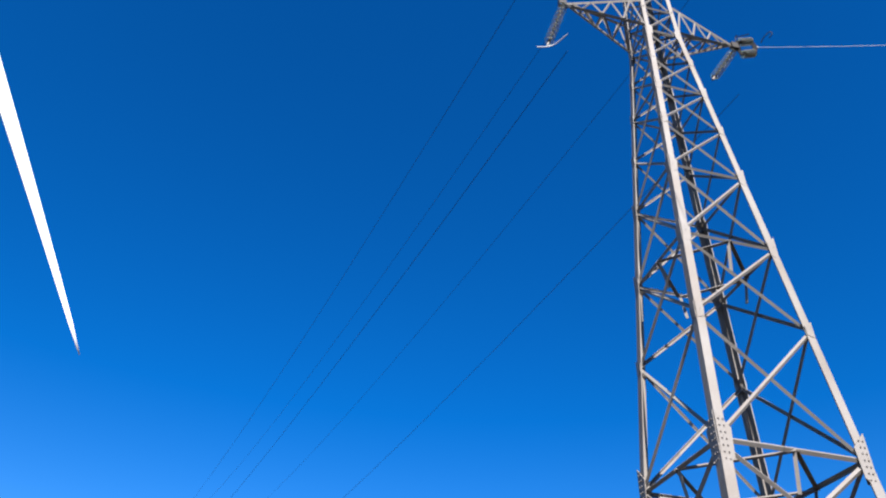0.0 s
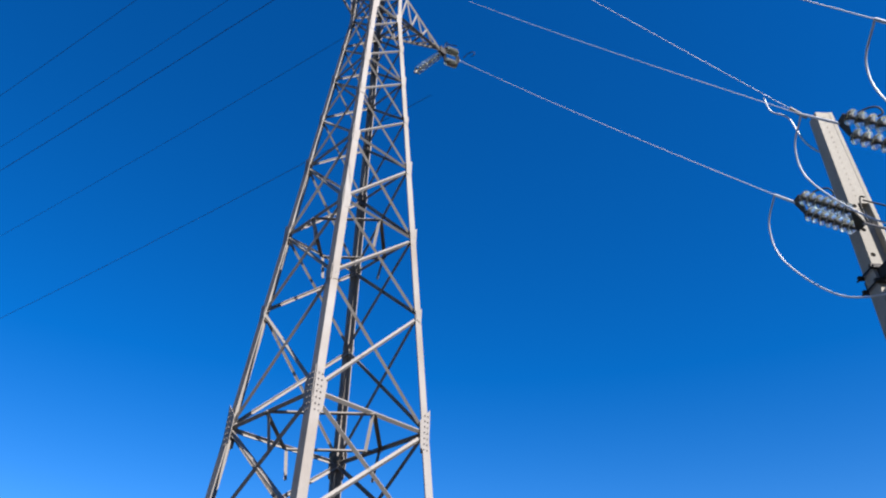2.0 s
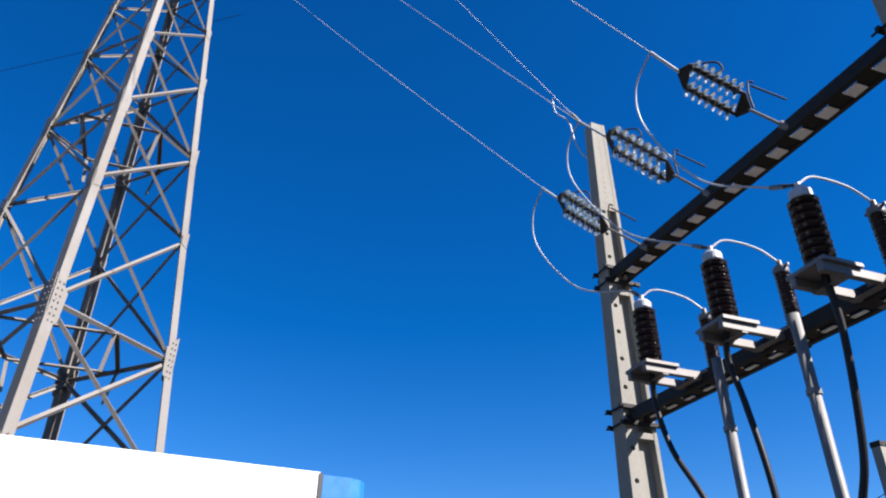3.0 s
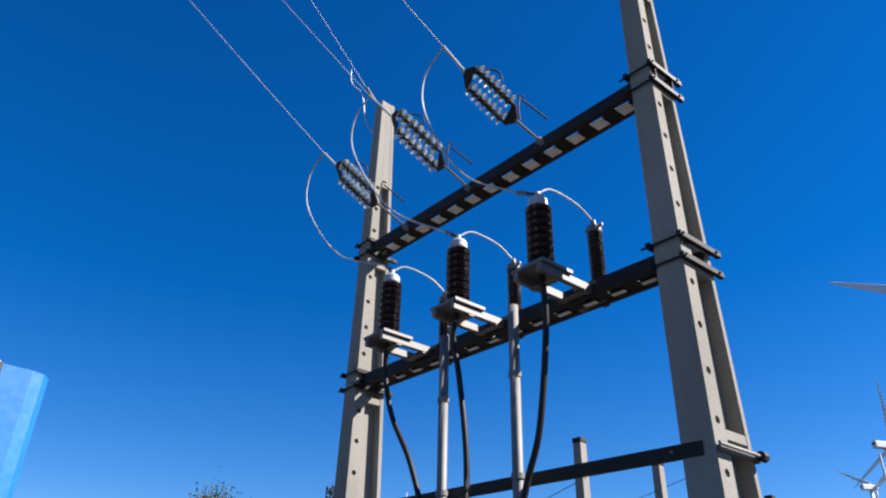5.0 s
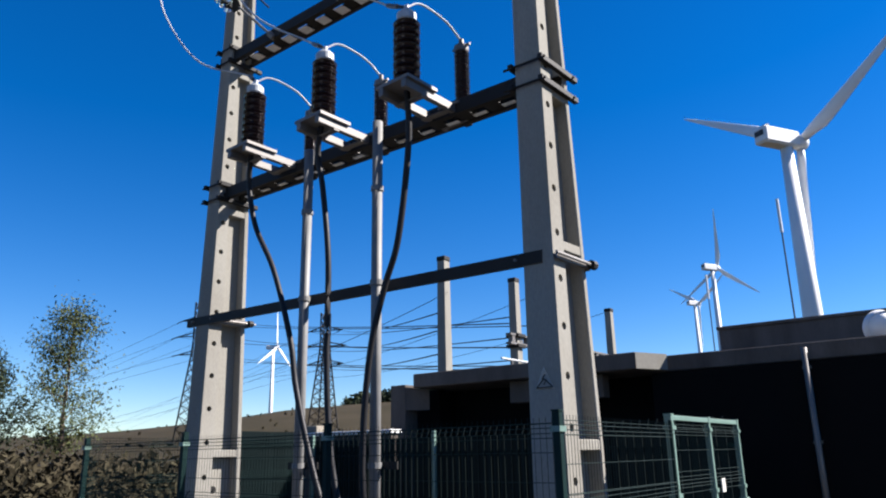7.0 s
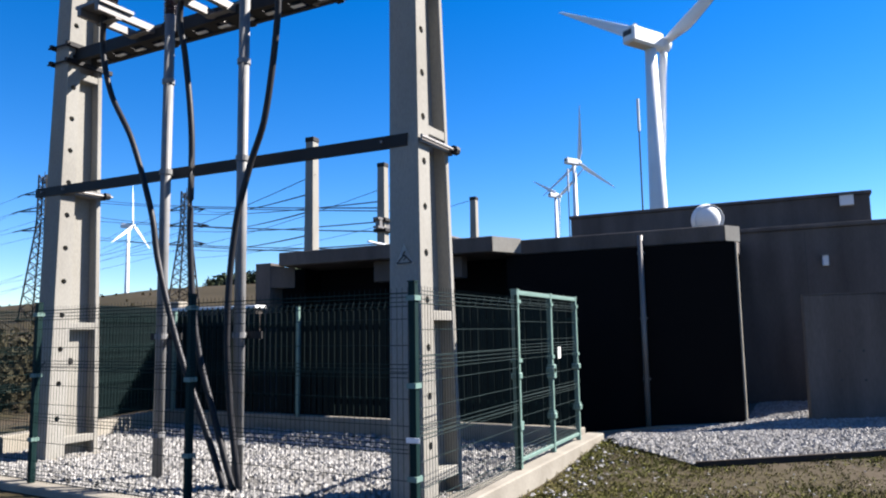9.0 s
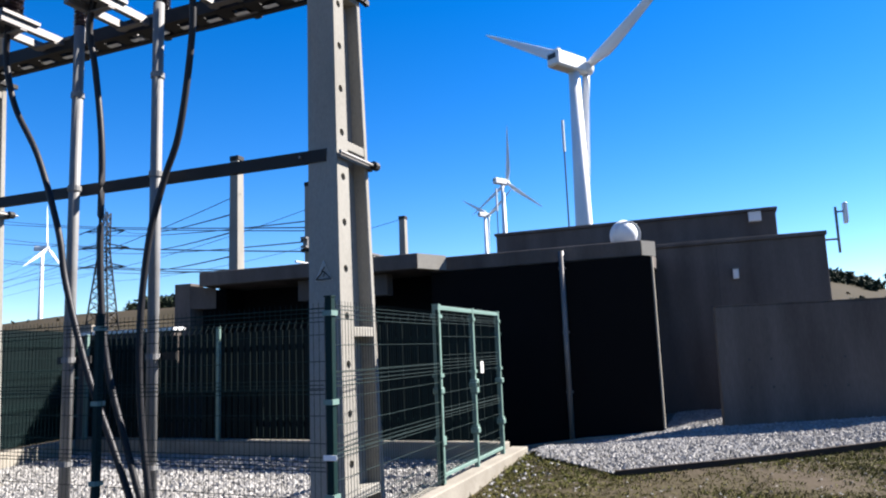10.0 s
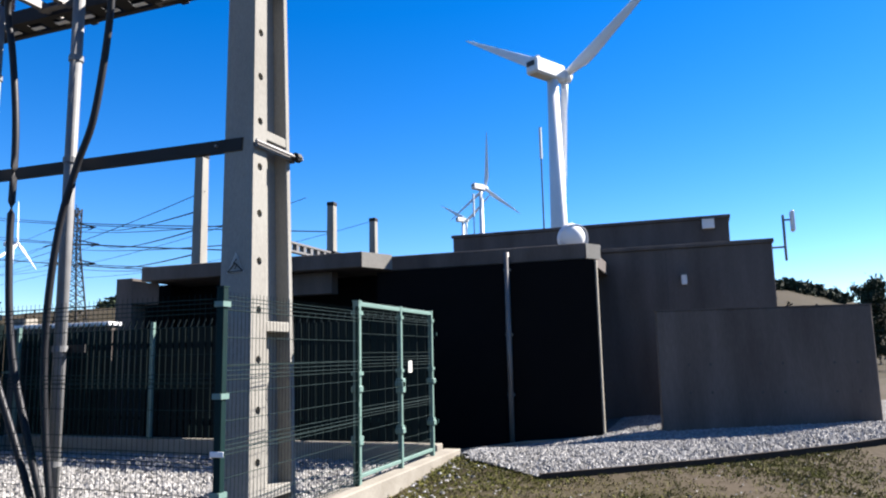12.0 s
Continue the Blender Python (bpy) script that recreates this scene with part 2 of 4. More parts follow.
def ground_mesh():
    me = bpy.data.meshes.new("ground")
    n = 240
    radii = [0.6 * i for i in range(1, 42)] + [26 + 4 * i for i in range(12)] + [80 * 1.17 ** i for i in range(24)]
    vs, fs = [(0, 0, height(0, 0))], []
    for r in radii:
        for k in range(n):
            a = 6.28318531 * k / n
            x, y = r * math.cos(a), r * math.sin(a)
            vs.append((x, y, height(x, y)))
    for k in range(n):
        fs.append((0, 1 + k, 1 + (k + 1) % n))
    for i in range(len(radii) - 1):
        for k in range(n):
            a, b = 1 + i * n, 1 + (i + 1) * n
            fs.append((a + k, b + k, b + (k + 1) % n, a + (k + 1) % n))
    me.from_pydata(vs, [], fs)
    me.materials.append(M_SOIL)
    me.materials.append(M_HEATH)
    for p in me.polygons:
        p.use_smooth = True
        p.material_index = 1 if p.center.xy.length > 42 else 0
    return me


tagged(new("ground", ground_mesh()), "dry brown soil with patchy winter grass", "ground", kind="structure")


def sheet(name, poly, z, mat, label, category):
    """A flat sheet laid on the ground, in small squares that follow it."""
    bm = bmesh.new()
    vs = [bm.verts.new((x, y, 0)) for x, y in poly]
    bm.faces.new(vs)
    for ax in range(2):
        lo, hi = min(p[ax] for p in poly), max(p[ax] for p in poly)
        c = lo + 0.3
        while c < hi:
            no = Vector((1, 0, 0)) if ax == 0 else Vector((0, 1, 0))
            bmesh.ops.bisect_plane(bm, geom=bm.verts[:] + bm.edges[:] + bm.faces[:], plane_co=no * c, plane_no=no)
            c += 0.3
    for v in bm.verts:
        v.co.z = height(v.co.x, v.co.y) + z
    return tagged(part(name, bm, mat), label, category, kind="structure")


YARD = [(-11.6, 4.55), (-3.9, 4.55), (-3.9, 9.35), (-11.6, 9.35)]
STRIP = [(-3.6, 9.6), (-3.2, 8.75), (-2.2, 8.2), (-0.5, 9.16), (1.17, 10.12), (5, 12.3), (9, 14.2), (9, 16.5), (-12, 16.5), (-12, 9.8)]
sheet("gravel_yard", YARD, 0.02, M_GRAVEL, "pale grey gravel inside the fenced compound", "gravel")
sheet("gravel_strip", STRIP, 0.02, M_GRAVEL, "pale grey gravel strip before the concrete building", "gravel")


def inside(x, y, poly):
    hit = False
    for (x0, y0), (x1, y1) in zip(poly, poly[1:] + poly[:1]):
        if (y0 > y) != (y1 > y) and x < x0 + (x1 - x0) * (y - y0) / (y1 - y0):
            hit = not hit
    return hit


def stones(name, poly, count, seed, label, size=0.03):
    rnd = random.Random(seed)
    xs, ys = [p[0] for p in poly], [p[1] for p in poly]
    vs, fs = [], []
    while count:
        x, y = rnd.uniform(min(xs), max(xs)), rnd.uniform(min(ys), max(ys))
        if not inside(x, y, poly):
            continue
        count -= 1
        s = size * rnd.uniform(0.6, 1.7)
        z = height(x, y) + 0.02 + s * 0.2
        a = rnd.uniform(0, 6.28)
        k = len(vs)
        for i in range(4):
            r = s * rnd.uniform(0.7, 1.3)
            vs.append((x + r * math.cos(a + i * 1.57), y + r * math.sin(a + i * 1.57), z + s * rnd.uniform(-0.3, 0.3)))
        vs.append((x + s * rnd.uniform(-.4, .4), y + s * rnd.uniform(-.4, .4), z + s * rnd.uniform(0.5, 0.9)))
        for i in range(4):
            fs.append((k + i, k + (i + 1) % 4, k + 4))
    me = bpy.data.meshes.new(name)
    me.from_pydata(vs, [], fs)
    me.materials.append(M_STONE)
    return tagged(new(name, me), label, "gravel", kind="stuff")


stones("gravel_stones", YARD, 16000, 1, "loose pale gravel stones inside the compound")
stones("gravel_stones", [(-4.6, 9.7), (-3.6, 9.6), (-3.2, 8.75), (-2.2, 8.2), (-0.5, 9.16), (1.17, 10.12), (4.5, 12.1), (4.5, 12.6), (-1.0, 11.85), (-1.0, 14.9), (-1.95, 14.9), (-1.95, 11.7), (-4.6, 11.7)], 26000, 2, "loose pale gravel stones along the building", 0.02)


stones("soil_grit", [(-3.5, 4.4), (5, 5), (8, 12), (1.1, 9.9), (-2.2, 8.1), (-3.5, 8.8)], 1100, 5, "small pale stones scattered over the bare soil", 0.011)


stones("rubble", [(-3.55, 4.6), (-3.2, 4.6), (-2.9, 8.6), (-3.5, 9.4)], 120, 8, "pale stones and rubble along the fence kerb", 0.019)


def grass(name, count, seed, area, label, tall=0.09, mat=M_GRASS):
    rnd = random.Random(seed)
    vs, fs = [], []
    made = 0
    while made < count:
        x, y = rnd.uniform(area[0], area[1]), rnd.uniform(area[2], area[3])
        if inside(x, y, STRIP) or (x < -3.6 and 4.3 < y < 16):
            continue
        if noise.noise(Vector((x * 0.9, y * 0.9, 7))) < rnd.uniform(-0.7, 0.45):
            continue
        made += 1
        z = height(x, y)
        for _ in range(5):
            a, h = rnd.uniform(0, 6.28), tall * rnd.uniform(0.4, 1.4)
            dx, dy = math.cos(a), math.sin(a)
            ox, oy = x + rnd.gauss(0, 0.025), y + rnd.gauss(0, 0.025)
            w, l = 0.004 + 0.003 * rnd.random(), h * rnd.uniform(0.3, 1.2)
            k = len(vs)
            vs += [(ox - dy * w, oy + dx * w, z), (ox + dy * w, oy - dx * w, z),
                   (ox + dx * l * 0.4 + dy * w * .7, oy + dy * l * 0.4 - dx * w * .7, z + h * 0.65), (ox + dx * l, oy + dy * l, z + h)]
            fs += [(k, k + 1, k + 2), (k, k + 2, k + 3)]
    me = bpy.data.meshes.new(name)
    me.from_pydata(vs, [], fs)
    me.materials.append(mat)
    return tagged(new(name, me), label, "grass", kind="stuff")


grass("grass", 3500, 3, (-3.6, 6, 4.5, 11), "short dry winter grass on the bare soil", 0.035)
grass("moss", 11000, 6, (-3.55, 2.5, 5.6, 10.0), "short green mossy grass beside the fence kerb", 0.02, M_MOSS)
grass("grass", 6000, 4, (-24, -11.6, 2, 16), "taller dry grass behind the compound", 0.22)

# edging board between soil and gravel
edge = thing("edging", "dark weathered edging board along the gravel", "edging", kind="structure")
EDGE = [(-2.2, 8.18), (-0.5, 9.14), (1.17, 10.1), (3, 11.15), (5, 12.28), (9, 14.18)]
for a, b in zip(EDGE, EDGE[1:]):
    za, zb = height(*a), height(*b)
    dx, dy = b[0] - a[0], b[1] - a[1]
    bm = plate([(a[0], a[1], za - 0.05), (b[0], b[1], zb - 0.05), (b[0], b[1], zb + 0.065), (a[0], a[1], za + 0.065)], 0.05, (dy, -dx, 0))
    part("board", bm, M_WOOD, edge)

# ---- fenced compound ----
def kerb(name, x0, x1, y0, y1, z0, z1, label):
    return tagged(part(name, box(x0, x1, y0, y1, z0, z1, bevel=0.012), M_CURB), label, "kerb", kind="structure")


kerb("kerb", -3.85, -3.61, 4.2, 9.62, -0.4, 0.2, "low concrete kerb under the green fence")
kerb("kerb", -7.5, -0.13, -0.12, 0.12, -0.1, 0.08, "low concrete kerb under the green fence").matrix_basis = pose(-3.66, 4.33, 0, 0, 0, -3.5)
kerb("kerb", -11.9, -3.87, 9.38, 9.62, -0.4, 0.27, "low concrete kerb under the dark green palisade")
kerb("kerb", -0.14, 0.12, 0.14, 4.55, -0.1, 0.27, "low concrete kerb under the dark green fence").matrix_basis = pose(-11.0, 4.78, 0, 0, 0, 10)


def mesh_panel(parent, a, b, z0, z1, rows=(), tall=0.05, name="mesh_panel"):
    """A welded wire panel with folded stiffening ribs."""
    a, b = Vector((*a, 0)), Vector((*b, 0))
    d = (b - a)
    n = int(d.length / tall)
    side = Vector((d.y, -d.x, 0)).normalized() * 0.012
    bm = bmesh.new()

    def wire(p, q, r):
        u, v, w = frame_of(p, q)
        lo = [bm.verts.new(p + u * r * c + v * r * s) for c, s in ((1, 0), (0, 1), (-1, 0), (0, -1))]
        hi = [bm.verts.new(q + u * r * c + v * r * s) for c, s in ((1, 0), (0, 1), (-1, 0), (0, -1))]
        for k in range(4):
            bm.faces.new((lo[k], lo[(k + 1) % 4], hi[(k + 1) % 4], hi[k]))
    for i in range(n + 1):
        p = a + d * (i / n)
        wire(p + Vector((0, 0, z0)), p + Vector((0, 0, z1)), 0.0022)
    z = z0 + 0.02
    ribs = [z0 + (z1 - z0) * f for f in (0.04, 0.36, 0.66, 0.95)]
    while z < z1:
        wire(a + Vector((0, 0, z)), b + Vector((0, 0, z)), 0.0028)
        z += 0.2
    for zr in ribs:
        for o, dz in ((0, -0.05), (1.6, -0.018), (1.6, 0.018), (0, 0.05)):
            wire(a + side * o + Vector((0, 0, zr + dz)), b + side * o + Vector((0, 0, zr + dz)), 0.0032)
    return part(name, bm, M_GREEN, parent)


def fence_post(parent, x, y, z0, z1, w=0.06, mat=None):
    p = part("post", box(x - w / 2, x + w / 2, y - w / 2, y + w / 2, z0, z1, bevel=0.006), mat or M_GREEN, parent)
    for z in (z0 + 0.25 * (z1 - z0), z0 + 0.6 * (z1 - z0), z1 - 0.12):
        part("clamp", box(x - w * .7, x + w * .7, y - w * .72, y + w * .72, z - 0.02, z + 0.02), M_MINT if mat is None else mat, p)
    part("cap", box(x - w * .56, x + w * .56, y - w * .56, y + w * .56, z1, z1 + 0.012), mat or M_GREEN, p)
    return p


FRONT = pose(-3.66, 4.33, 0, 0, 0, -3.5)     # the front fence runs along local -x
front = thing("mesh_fence", "green welded wire mesh fence along the front of the compound", "fence", FRONT)
for x in (0.0, -2.45, -4.9, -7.35):
    fence_post(front, x, 0.0, 0.05, 2.0)
for x in (0.0, -2.45, -4.9):
    mesh_panel(front, (x - 2.42, -0.03), (x - 0.03, -0.03), 0.1, 1.96)
part("tag", box(-0.05, 0.07, -0.045, -0.035, 0.80, 0.84, bevel=0.004), M_PANEL, front, "small white tag wired to the fence")
side_f = thing("mesh_fence", "green welded wire mesh fence beside the grass", "fence")
mesh_panel(side_f, (-3.66, 4.37), (-3.71, 6.68), 0.22, 1.98)
for z in (0.4, 1.0, 1.9):
    part("fixing_strap", box(-3.735, -3.700, 6.655, 6.69, z - 0.02, z + 0.02), M_MINT, side_f)
part("end_stile", box(-3.735, -3.705, 6.64, 6.67, 0.2, 2.0, bevel=0.004), M_GREEN, side_f)
LEFT = pose(-11.0, 4.78, 0, 0, 0, 10)     # the far side runs along local y
left_f = thing("mesh_fence", "dark green mesh fence on the far side of the compound", "fence", LEFT)
for y in (2.1, 4.62):
    fence_post(left_f, 0.0, y, 0.2, 2.1)
mesh_panel(left_f, (0.0, 0.05), (0.0, 4.6), 0.28, 2.05)
dense = box(-0.07, -0.05, 1.75, 4.6, 0.3, 2.16)
for i in range(38):
    y = 1.79 + 2.77 * i / 37
    box(-0.05, -0.042, y - 0.033, y + 0.033, 0.32, 2.15, dense)
part("privacy_slats", dense, M_SLAT, left_f, "dark green privacy slats")

gate = thing("double_gate", "pale green framed double mesh gate with a white notice", "gate")
for y in (6.71, 7.84, 8.88):
    p = fence_post(gate, -3.75, y, 0.2, 2.05, 0.07 if y < 7 else 0.055, M_MINT)
    for z in (0.62, 1.15):
        part("hinge", box(-3.80, -3.70, y - 0.05, y + 0.05, z - 0.035, z + 0.035, bevel=0.01), M_MINT, p)
for a, b in ((6.745, 7.81), (7.87, 8.85)):
    part("top_rail", box(-3.775, -3.725, a, b, 2.0, 2.05, bevel=0.005), M_MINT, gate)
    part("bottom_rail", box(-3.77, -3.73, a, b, 0.26, 0.30, bevel=0.005), M_MINT, gate)
    mesh_panel(gate, (-3.75, a), (-3.75, b), 0.3, 2.0)
part("notice", box(-3.735, -3.725, 8.05, 8.16, 1.28, 1.42), M_SIGN, gate, "small white notice plate")
part("lock_case", box(-3.79, -3.70, 7.80, 7.90, 1.05, 1.22, bevel=0.01), M_MINT, gate)

pal = thing("palisade_fence", "dark green steel palisade fence with bent spiked tops", "fence")
for x in (-8.72, -11.6):
    part("post", box(x - 0.03, x + 0.03, 9.36, 9.42, 0.25, 2.1, bevel=0.005), M_MINT, pal, "pale green post")
for z in (0.55, 1.75):
    part("rail", box(-11.75, -3.9, 9.52, 9.56, z, z + 0.05), M_GREEN, pal)
for i in range(62):
    x = -11.7 + i * 0.1245
    bm = box(x - 0.047, x + 0.047, 9.49, 9.505, 0.3, 2.0)
    box(x - 0.012, x + 0.012, 9.49, 9.505, 2.0, 2.1, bm)
    bm.verts.ensure_lookup_table()
    for v in bm.verts:
        if v.co.z > 2.05:
            v.co.y += 0.07
            v.co.z += 0.04
    part("pale", bm, M_SLAT, pal)

low_wall = thing("low_wall", "low concrete wall with a pale coping behind the palisade", "wall", kind="structure")
part("wall", box(-12.3, -10.0, 9.78, 9.98, -0.3, 2.10, bevel=0.01), M_WALL, low_wall)
part("coping", box(-12.3, -9.96, 9.72, 10.04, 2.10, 2.17, bevel=0.012), M_PANEL, low_wall, "pale sunlit coping")
part("pier", box(-12.2, -11.9, 9.74, 10.02, 2.17, 2.30, bevel=0.015), M_CURB, low_wall)

# ---- portal of two concrete posts ----
PORT = pose(-4.45, 5.92, 0, 0, 0, -2.7)     # local x runs along the beams, towards the far post at -5.86
SPAN = 5.74
TILT = 1.2          # the beams rise a little towards the far post


def concrete_post(x, label, group, lean=0.0):
    """A tapered precast post: a deep drilled front rib, a thin rear rib, a web between them and cross stiffeners."""
    H, SOLID = 11.35, 9.35
    ob = thing("concrete_post", label, "post", PORT @ pose(x, 0, 0, 0, lean, 0), group)
    def w(z): return 0.19 - 0.07 * z / H
    def d(z): return 0.38 - 0.235 * z / H
    def front(z): return -d(z) + 0.68 * d(z)
    def rear(z): return d(z) - 0.075
    def block(bm, z0, z1, f, bevel=0.0):
        own = bmesh.new()
        lo, hi = ([own.verts.new((px, py, z)) for px, py in f(z)] for z in (z0, z1))
        for i in range(4):
            own.faces.new((lo[i], lo[(i + 1) % 4], hi[(i + 1) % 4], hi[i]))
        own.faces.new(hi)
        own.faces.new(lo[::-1])
        if bevel:
            bmesh.ops.bevel(own, geom=[e for e in own.edges if abs(e.verts[0].co.z - e.verts[1].co.z) > 0.3 * (z1 - z0)], offset=bevel, segments=1, affect='EDGES')
        return merge(bm, own)
    def rect(z, y0, y1, hw): return [(-hw, y0), (hw, y0), (hw, y1), (-hw, y1)]
    rib = bmesh.new()
    z = -0.3
    for h in [0.55 + 0.46 * i for i in range(20)]:
        r = 0.036
        block(rib, z, h - r, lambda q: rect(q, -d(q), front(q), w(q)))
        m = (front(h) - d(h)) / 2
        block(rib, h - r, h + r, lambda q: rect(q, -d(q), m - r, w(q)))
        block(rib, h - r, h + r, lambda q: rect(q, m + r, front(q), w(q)))
        for sy in (-1, 1):
            for sz in (-1, 1):
                tri3 = [(m + sy * r, h + sz * r), (m + sy * 0.4 * r, h + sz * r), (m + sy * r, h + sz * 0.4 * r)]
                a3, b3 = [rib.verts.new((-w(h), *q)) for q in tri3], [rib.verts.new((w(h), *q)) for q in tri3]
                rib.faces.new(a3)
                rib.faces.new(b3[::-1])
                rib.faces.new((a3[1], a3[2], b3[2], b3[1]))
        z = h + r
    block(rib, z, H, lambda q: rect(q, -d(q), front(q), w(q)))
    part("front_rib", rib, M_POST, ob)
    part("rear_rib", block(bmesh.new(), -0.3, H, lambda q: rect(q, rear(q), d(q), w(q)), 0.01), M_POST, ob)
    part("web", block(bmesh.new(), -0.3, SOLID, lambda q: rect(q, front(q) - 0.01, rear(q) + 0.01, 0.03)), M_POST, ob)
    part("solid_top", block(bmesh.new(), SOLID, H - 0.004, lambda q: rect(q, front(q) - 0.01, rear(q) + 0.01, w(q) - 0.004)), M_POST, ob)
    for z in (0.25, 1.78, 3.66, 5.35, 7.72):
        for s in (-1, 1):
            part("stiffener", box(min(0, s * (w(z) - 0.004)), max(0, s * (w(z) - 0.004)), front(z) - 0.01, rear(z) + 0.01, z - 0.05, z + 0.05, bevel=0.008), M_POST, ob)
    for i in range(16):
        zz = SOLID + 0.15 + i * 0.115
        part("dimple", lathe([(0.012, 0), (0.012, 0.004)], sides=6, m=pose(w(zz) - 0.002, -0.2 * d(zz), zz, 0, 90, 0)), M_CURB, ob)
    part("footing", box(-0.3, 0.3, -0.5, 0.5, -0.4, 0.035, bevel=0.02), M_CURB, ob)
    return ob


near_post = concrete_post(0.05, "tall tapered concrete post with a warning triangle, beside the fence corner", "portal posts", -0.8)
far_post = concrete_post(-SPAN, "tall tapered concrete post with drilled web, inside the compound", "portal posts", -0.4)
tri = bmesh.new()
yf = -0.38 + 0.235 * 2.3 / 11.35 - 0.008
vs = [tri.verts.new((x, yf, z)) for x, z in ((-0.10, 2.28), (0.10, 2.28), (0.0, 2.48))]
tri.faces.new(vs)
bmesh.ops.solidify(tri, geom=tri.faces[:], thickness=0.004)
warn = part("warning_triangle", tri, M_SIGN, near_post, "faded grey warning triangle")
for a, b in (((-0.085, 2.292), (0.085, 2.292)), ((0.085, 2.292), (0.0, 2.37)), ((0.0, 2.37), (-0.085, 2.292)), ((0.015, 2.41), (-0.02, 2.37)), ((-0.02, 2.37), (0.02, 2.36)), ((0.02, 2.36), (-0.005, 2.315))):
    part("mark", tube([(a[0], yf - 0.006, a[1]), (b[0], yf - 0.006, b[1])], 0.006, sides=4), M_INK, warn)
# climbing-line pipe up the far post and its earth clamp
part("earth_wire", tube(curve_through([(-0.05, -0.40, 0.1), (0.02, -0.4, 1.2), (0.12, -0.2, 1.28), (0.15, -0.05, 1.3)]), 0.008), M_CABLE, far_post)
part("bolt", lathe([(0.05, 0), (0.05, 0.03), (0.02, 0.03), (0.02, 0.06)], m=pose(0.10, -0.05, 1.3, 0, 90, 0)), M_BEAM, far_post)


def channel_bar(x0, x1, y, h, s, lip, t=0.008):
    """A channel along x, its lips pointing to -s along y."""
    prof = [(y, -h / 2), (y, h / 2), (y - s * lip, h / 2), (y - s * lip, h / 2 - t), (y - s * t, h / 2 - t), (y - s * t, -h / 2 + t), (y - s * lip, -h / 2 + t), (y - s * lip, -h / 2)]
    bm = bmesh.new()
    lo, hi = [bm.verts.new((x0, *p)) for p in prof], [bm.verts.new((x1, *p)) for p in prof]
    for k in range(8):
        bm.faces.new((lo[k], lo[(k + 1) % 8], hi[(k + 1) % 8], hi[k]))
    bm.faces.new(hi)
    bm.faces.new(lo[::-1])
    bmesh.ops.recalc_face_normals(bm, faces=bm.faces[:])
    return bm


def crossbeam(name, z, label, half_slot, h=0.17, w=0.34):
    """Two steel channels tied by rungs, clamped round both posts; pale squares underneath paint light through slots."""
    ob = thing(name, label, "beam", PORT @ pose(0, 0, z, 0, TILT, 0), "portal beams")
    x0, x1 = -SPAN - 0.30, 0.12
    for s in (-1, 1):
        part("channel", channel_bar(x0, x1, s * w / 2, h, s, 0.075), M_BEAM, ob)
    n = 13
    for i in range(n):
        x = -SPAN + 0.3 + (SPAN - 0.55) * (i + 0.5) / n
        # pale square paints the bright spot of light at each slot
        part("slot_light", box(x - 0.09, x + 0.09, -half_slot, half_slot, -h / 2 - 0.012, -h / 2 - 0.004), M_PANEL, ob, "pale square painting light through a slot")
        part("rung", box(x + 0.1, x + 0.3, -w / 2 + 0.01, w / 2 - 0.01, -h / 2 + 0.012, -h / 2 + 0.02), M_BEAM, ob)
    for x in (0.0, -SPAN):
        wz, dz = 0.19 - 0.07 * z / 11.35, 0.38 - 0.235 * z / 11.35
        lean = 0.05 - 0.014 * z if x == 0 else -0.007 * z
        for zz in (-h / 2 - 0.035, h / 2 + 0.035):
            for s in (-1, 1):
                part("clamp_bar", box(x + lean + s * (wz + 0.03) - 0.028, x + lean + s * (wz + 0.03) + 0.028, -dz - 0.07, dz + 0.13, zz - 0.033, zz + 0.033, bevel=0.006), M_BEAM, ob)
                part("clamp_rod", tube([(x + lean - wz - 0.13, s * (dz + 0.03), zz), (x + lean + wz + 0.08, s * (dz + 0.03), zz)], 0.014), M_BEAM, ob)
    return ob


B1, B2, B3 = 7.90, 5.52, 3.53
crossbeam("crossbeam", B1, "dark steel channel crossbeam clamped high between concrete posts", 0.085)
crossbeam("crossbeam", B2, "dark steel channel crossbeam carrying cable terminations", 0.03)
low = thing("tie_beam", "thin dark steel tie beam clamped across both concrete posts", "beam", PORT @ pose(0, 0, B3, 0, TILT, 0), "portal beams")
part("channel", channel_bar(-SPAN - 0.42, 0.05, -0.325, 0.125, -1, 0.06), M_BEAM, low)
for x in (0.0, -SPAN):
    part("band", box(x - 0.2, x + 0.2, 0.325, 0.345, -0.05, 0.05), M_STEEL, low)
    for sx in (-0.24, 0.24):
        part("rod", tube([(x + sx, -0.36, 0), (x + sx, 0.42, 0)], 0.015), M_STEEL, low)
        part("nut", lathe([(0.05, 0), (0.05, 0.07)], sides=8, m=pose(x + sx, 0.36, 0, 90, 0, 0)), M_BEAM, low)
    part("strap", box(x + 0.19, x + 0.21, -0.3, 0.33, -0.04, 0.04), M_STEEL, low)


# ---- cable terminations, surge arresters, strings ----
def sheds(r0, r1, z0, z1, n):
    """A ribbed insulator profile."""
    prof = [(r0 * 0.9, z0)]
    st = (z1 - z0) / n
    for i in range(n):
        z = z0 + i * st
        prof += [(r0, z + 0.15 * st), (r1 if i % 2 == 0 else r1 * 0.93, z + 0.4 * st), (r1 * 0.97, z + 0.5 * st), (r0, z + 0.85 * st)]
    return prof + [(r0 * 0.9, z1)]


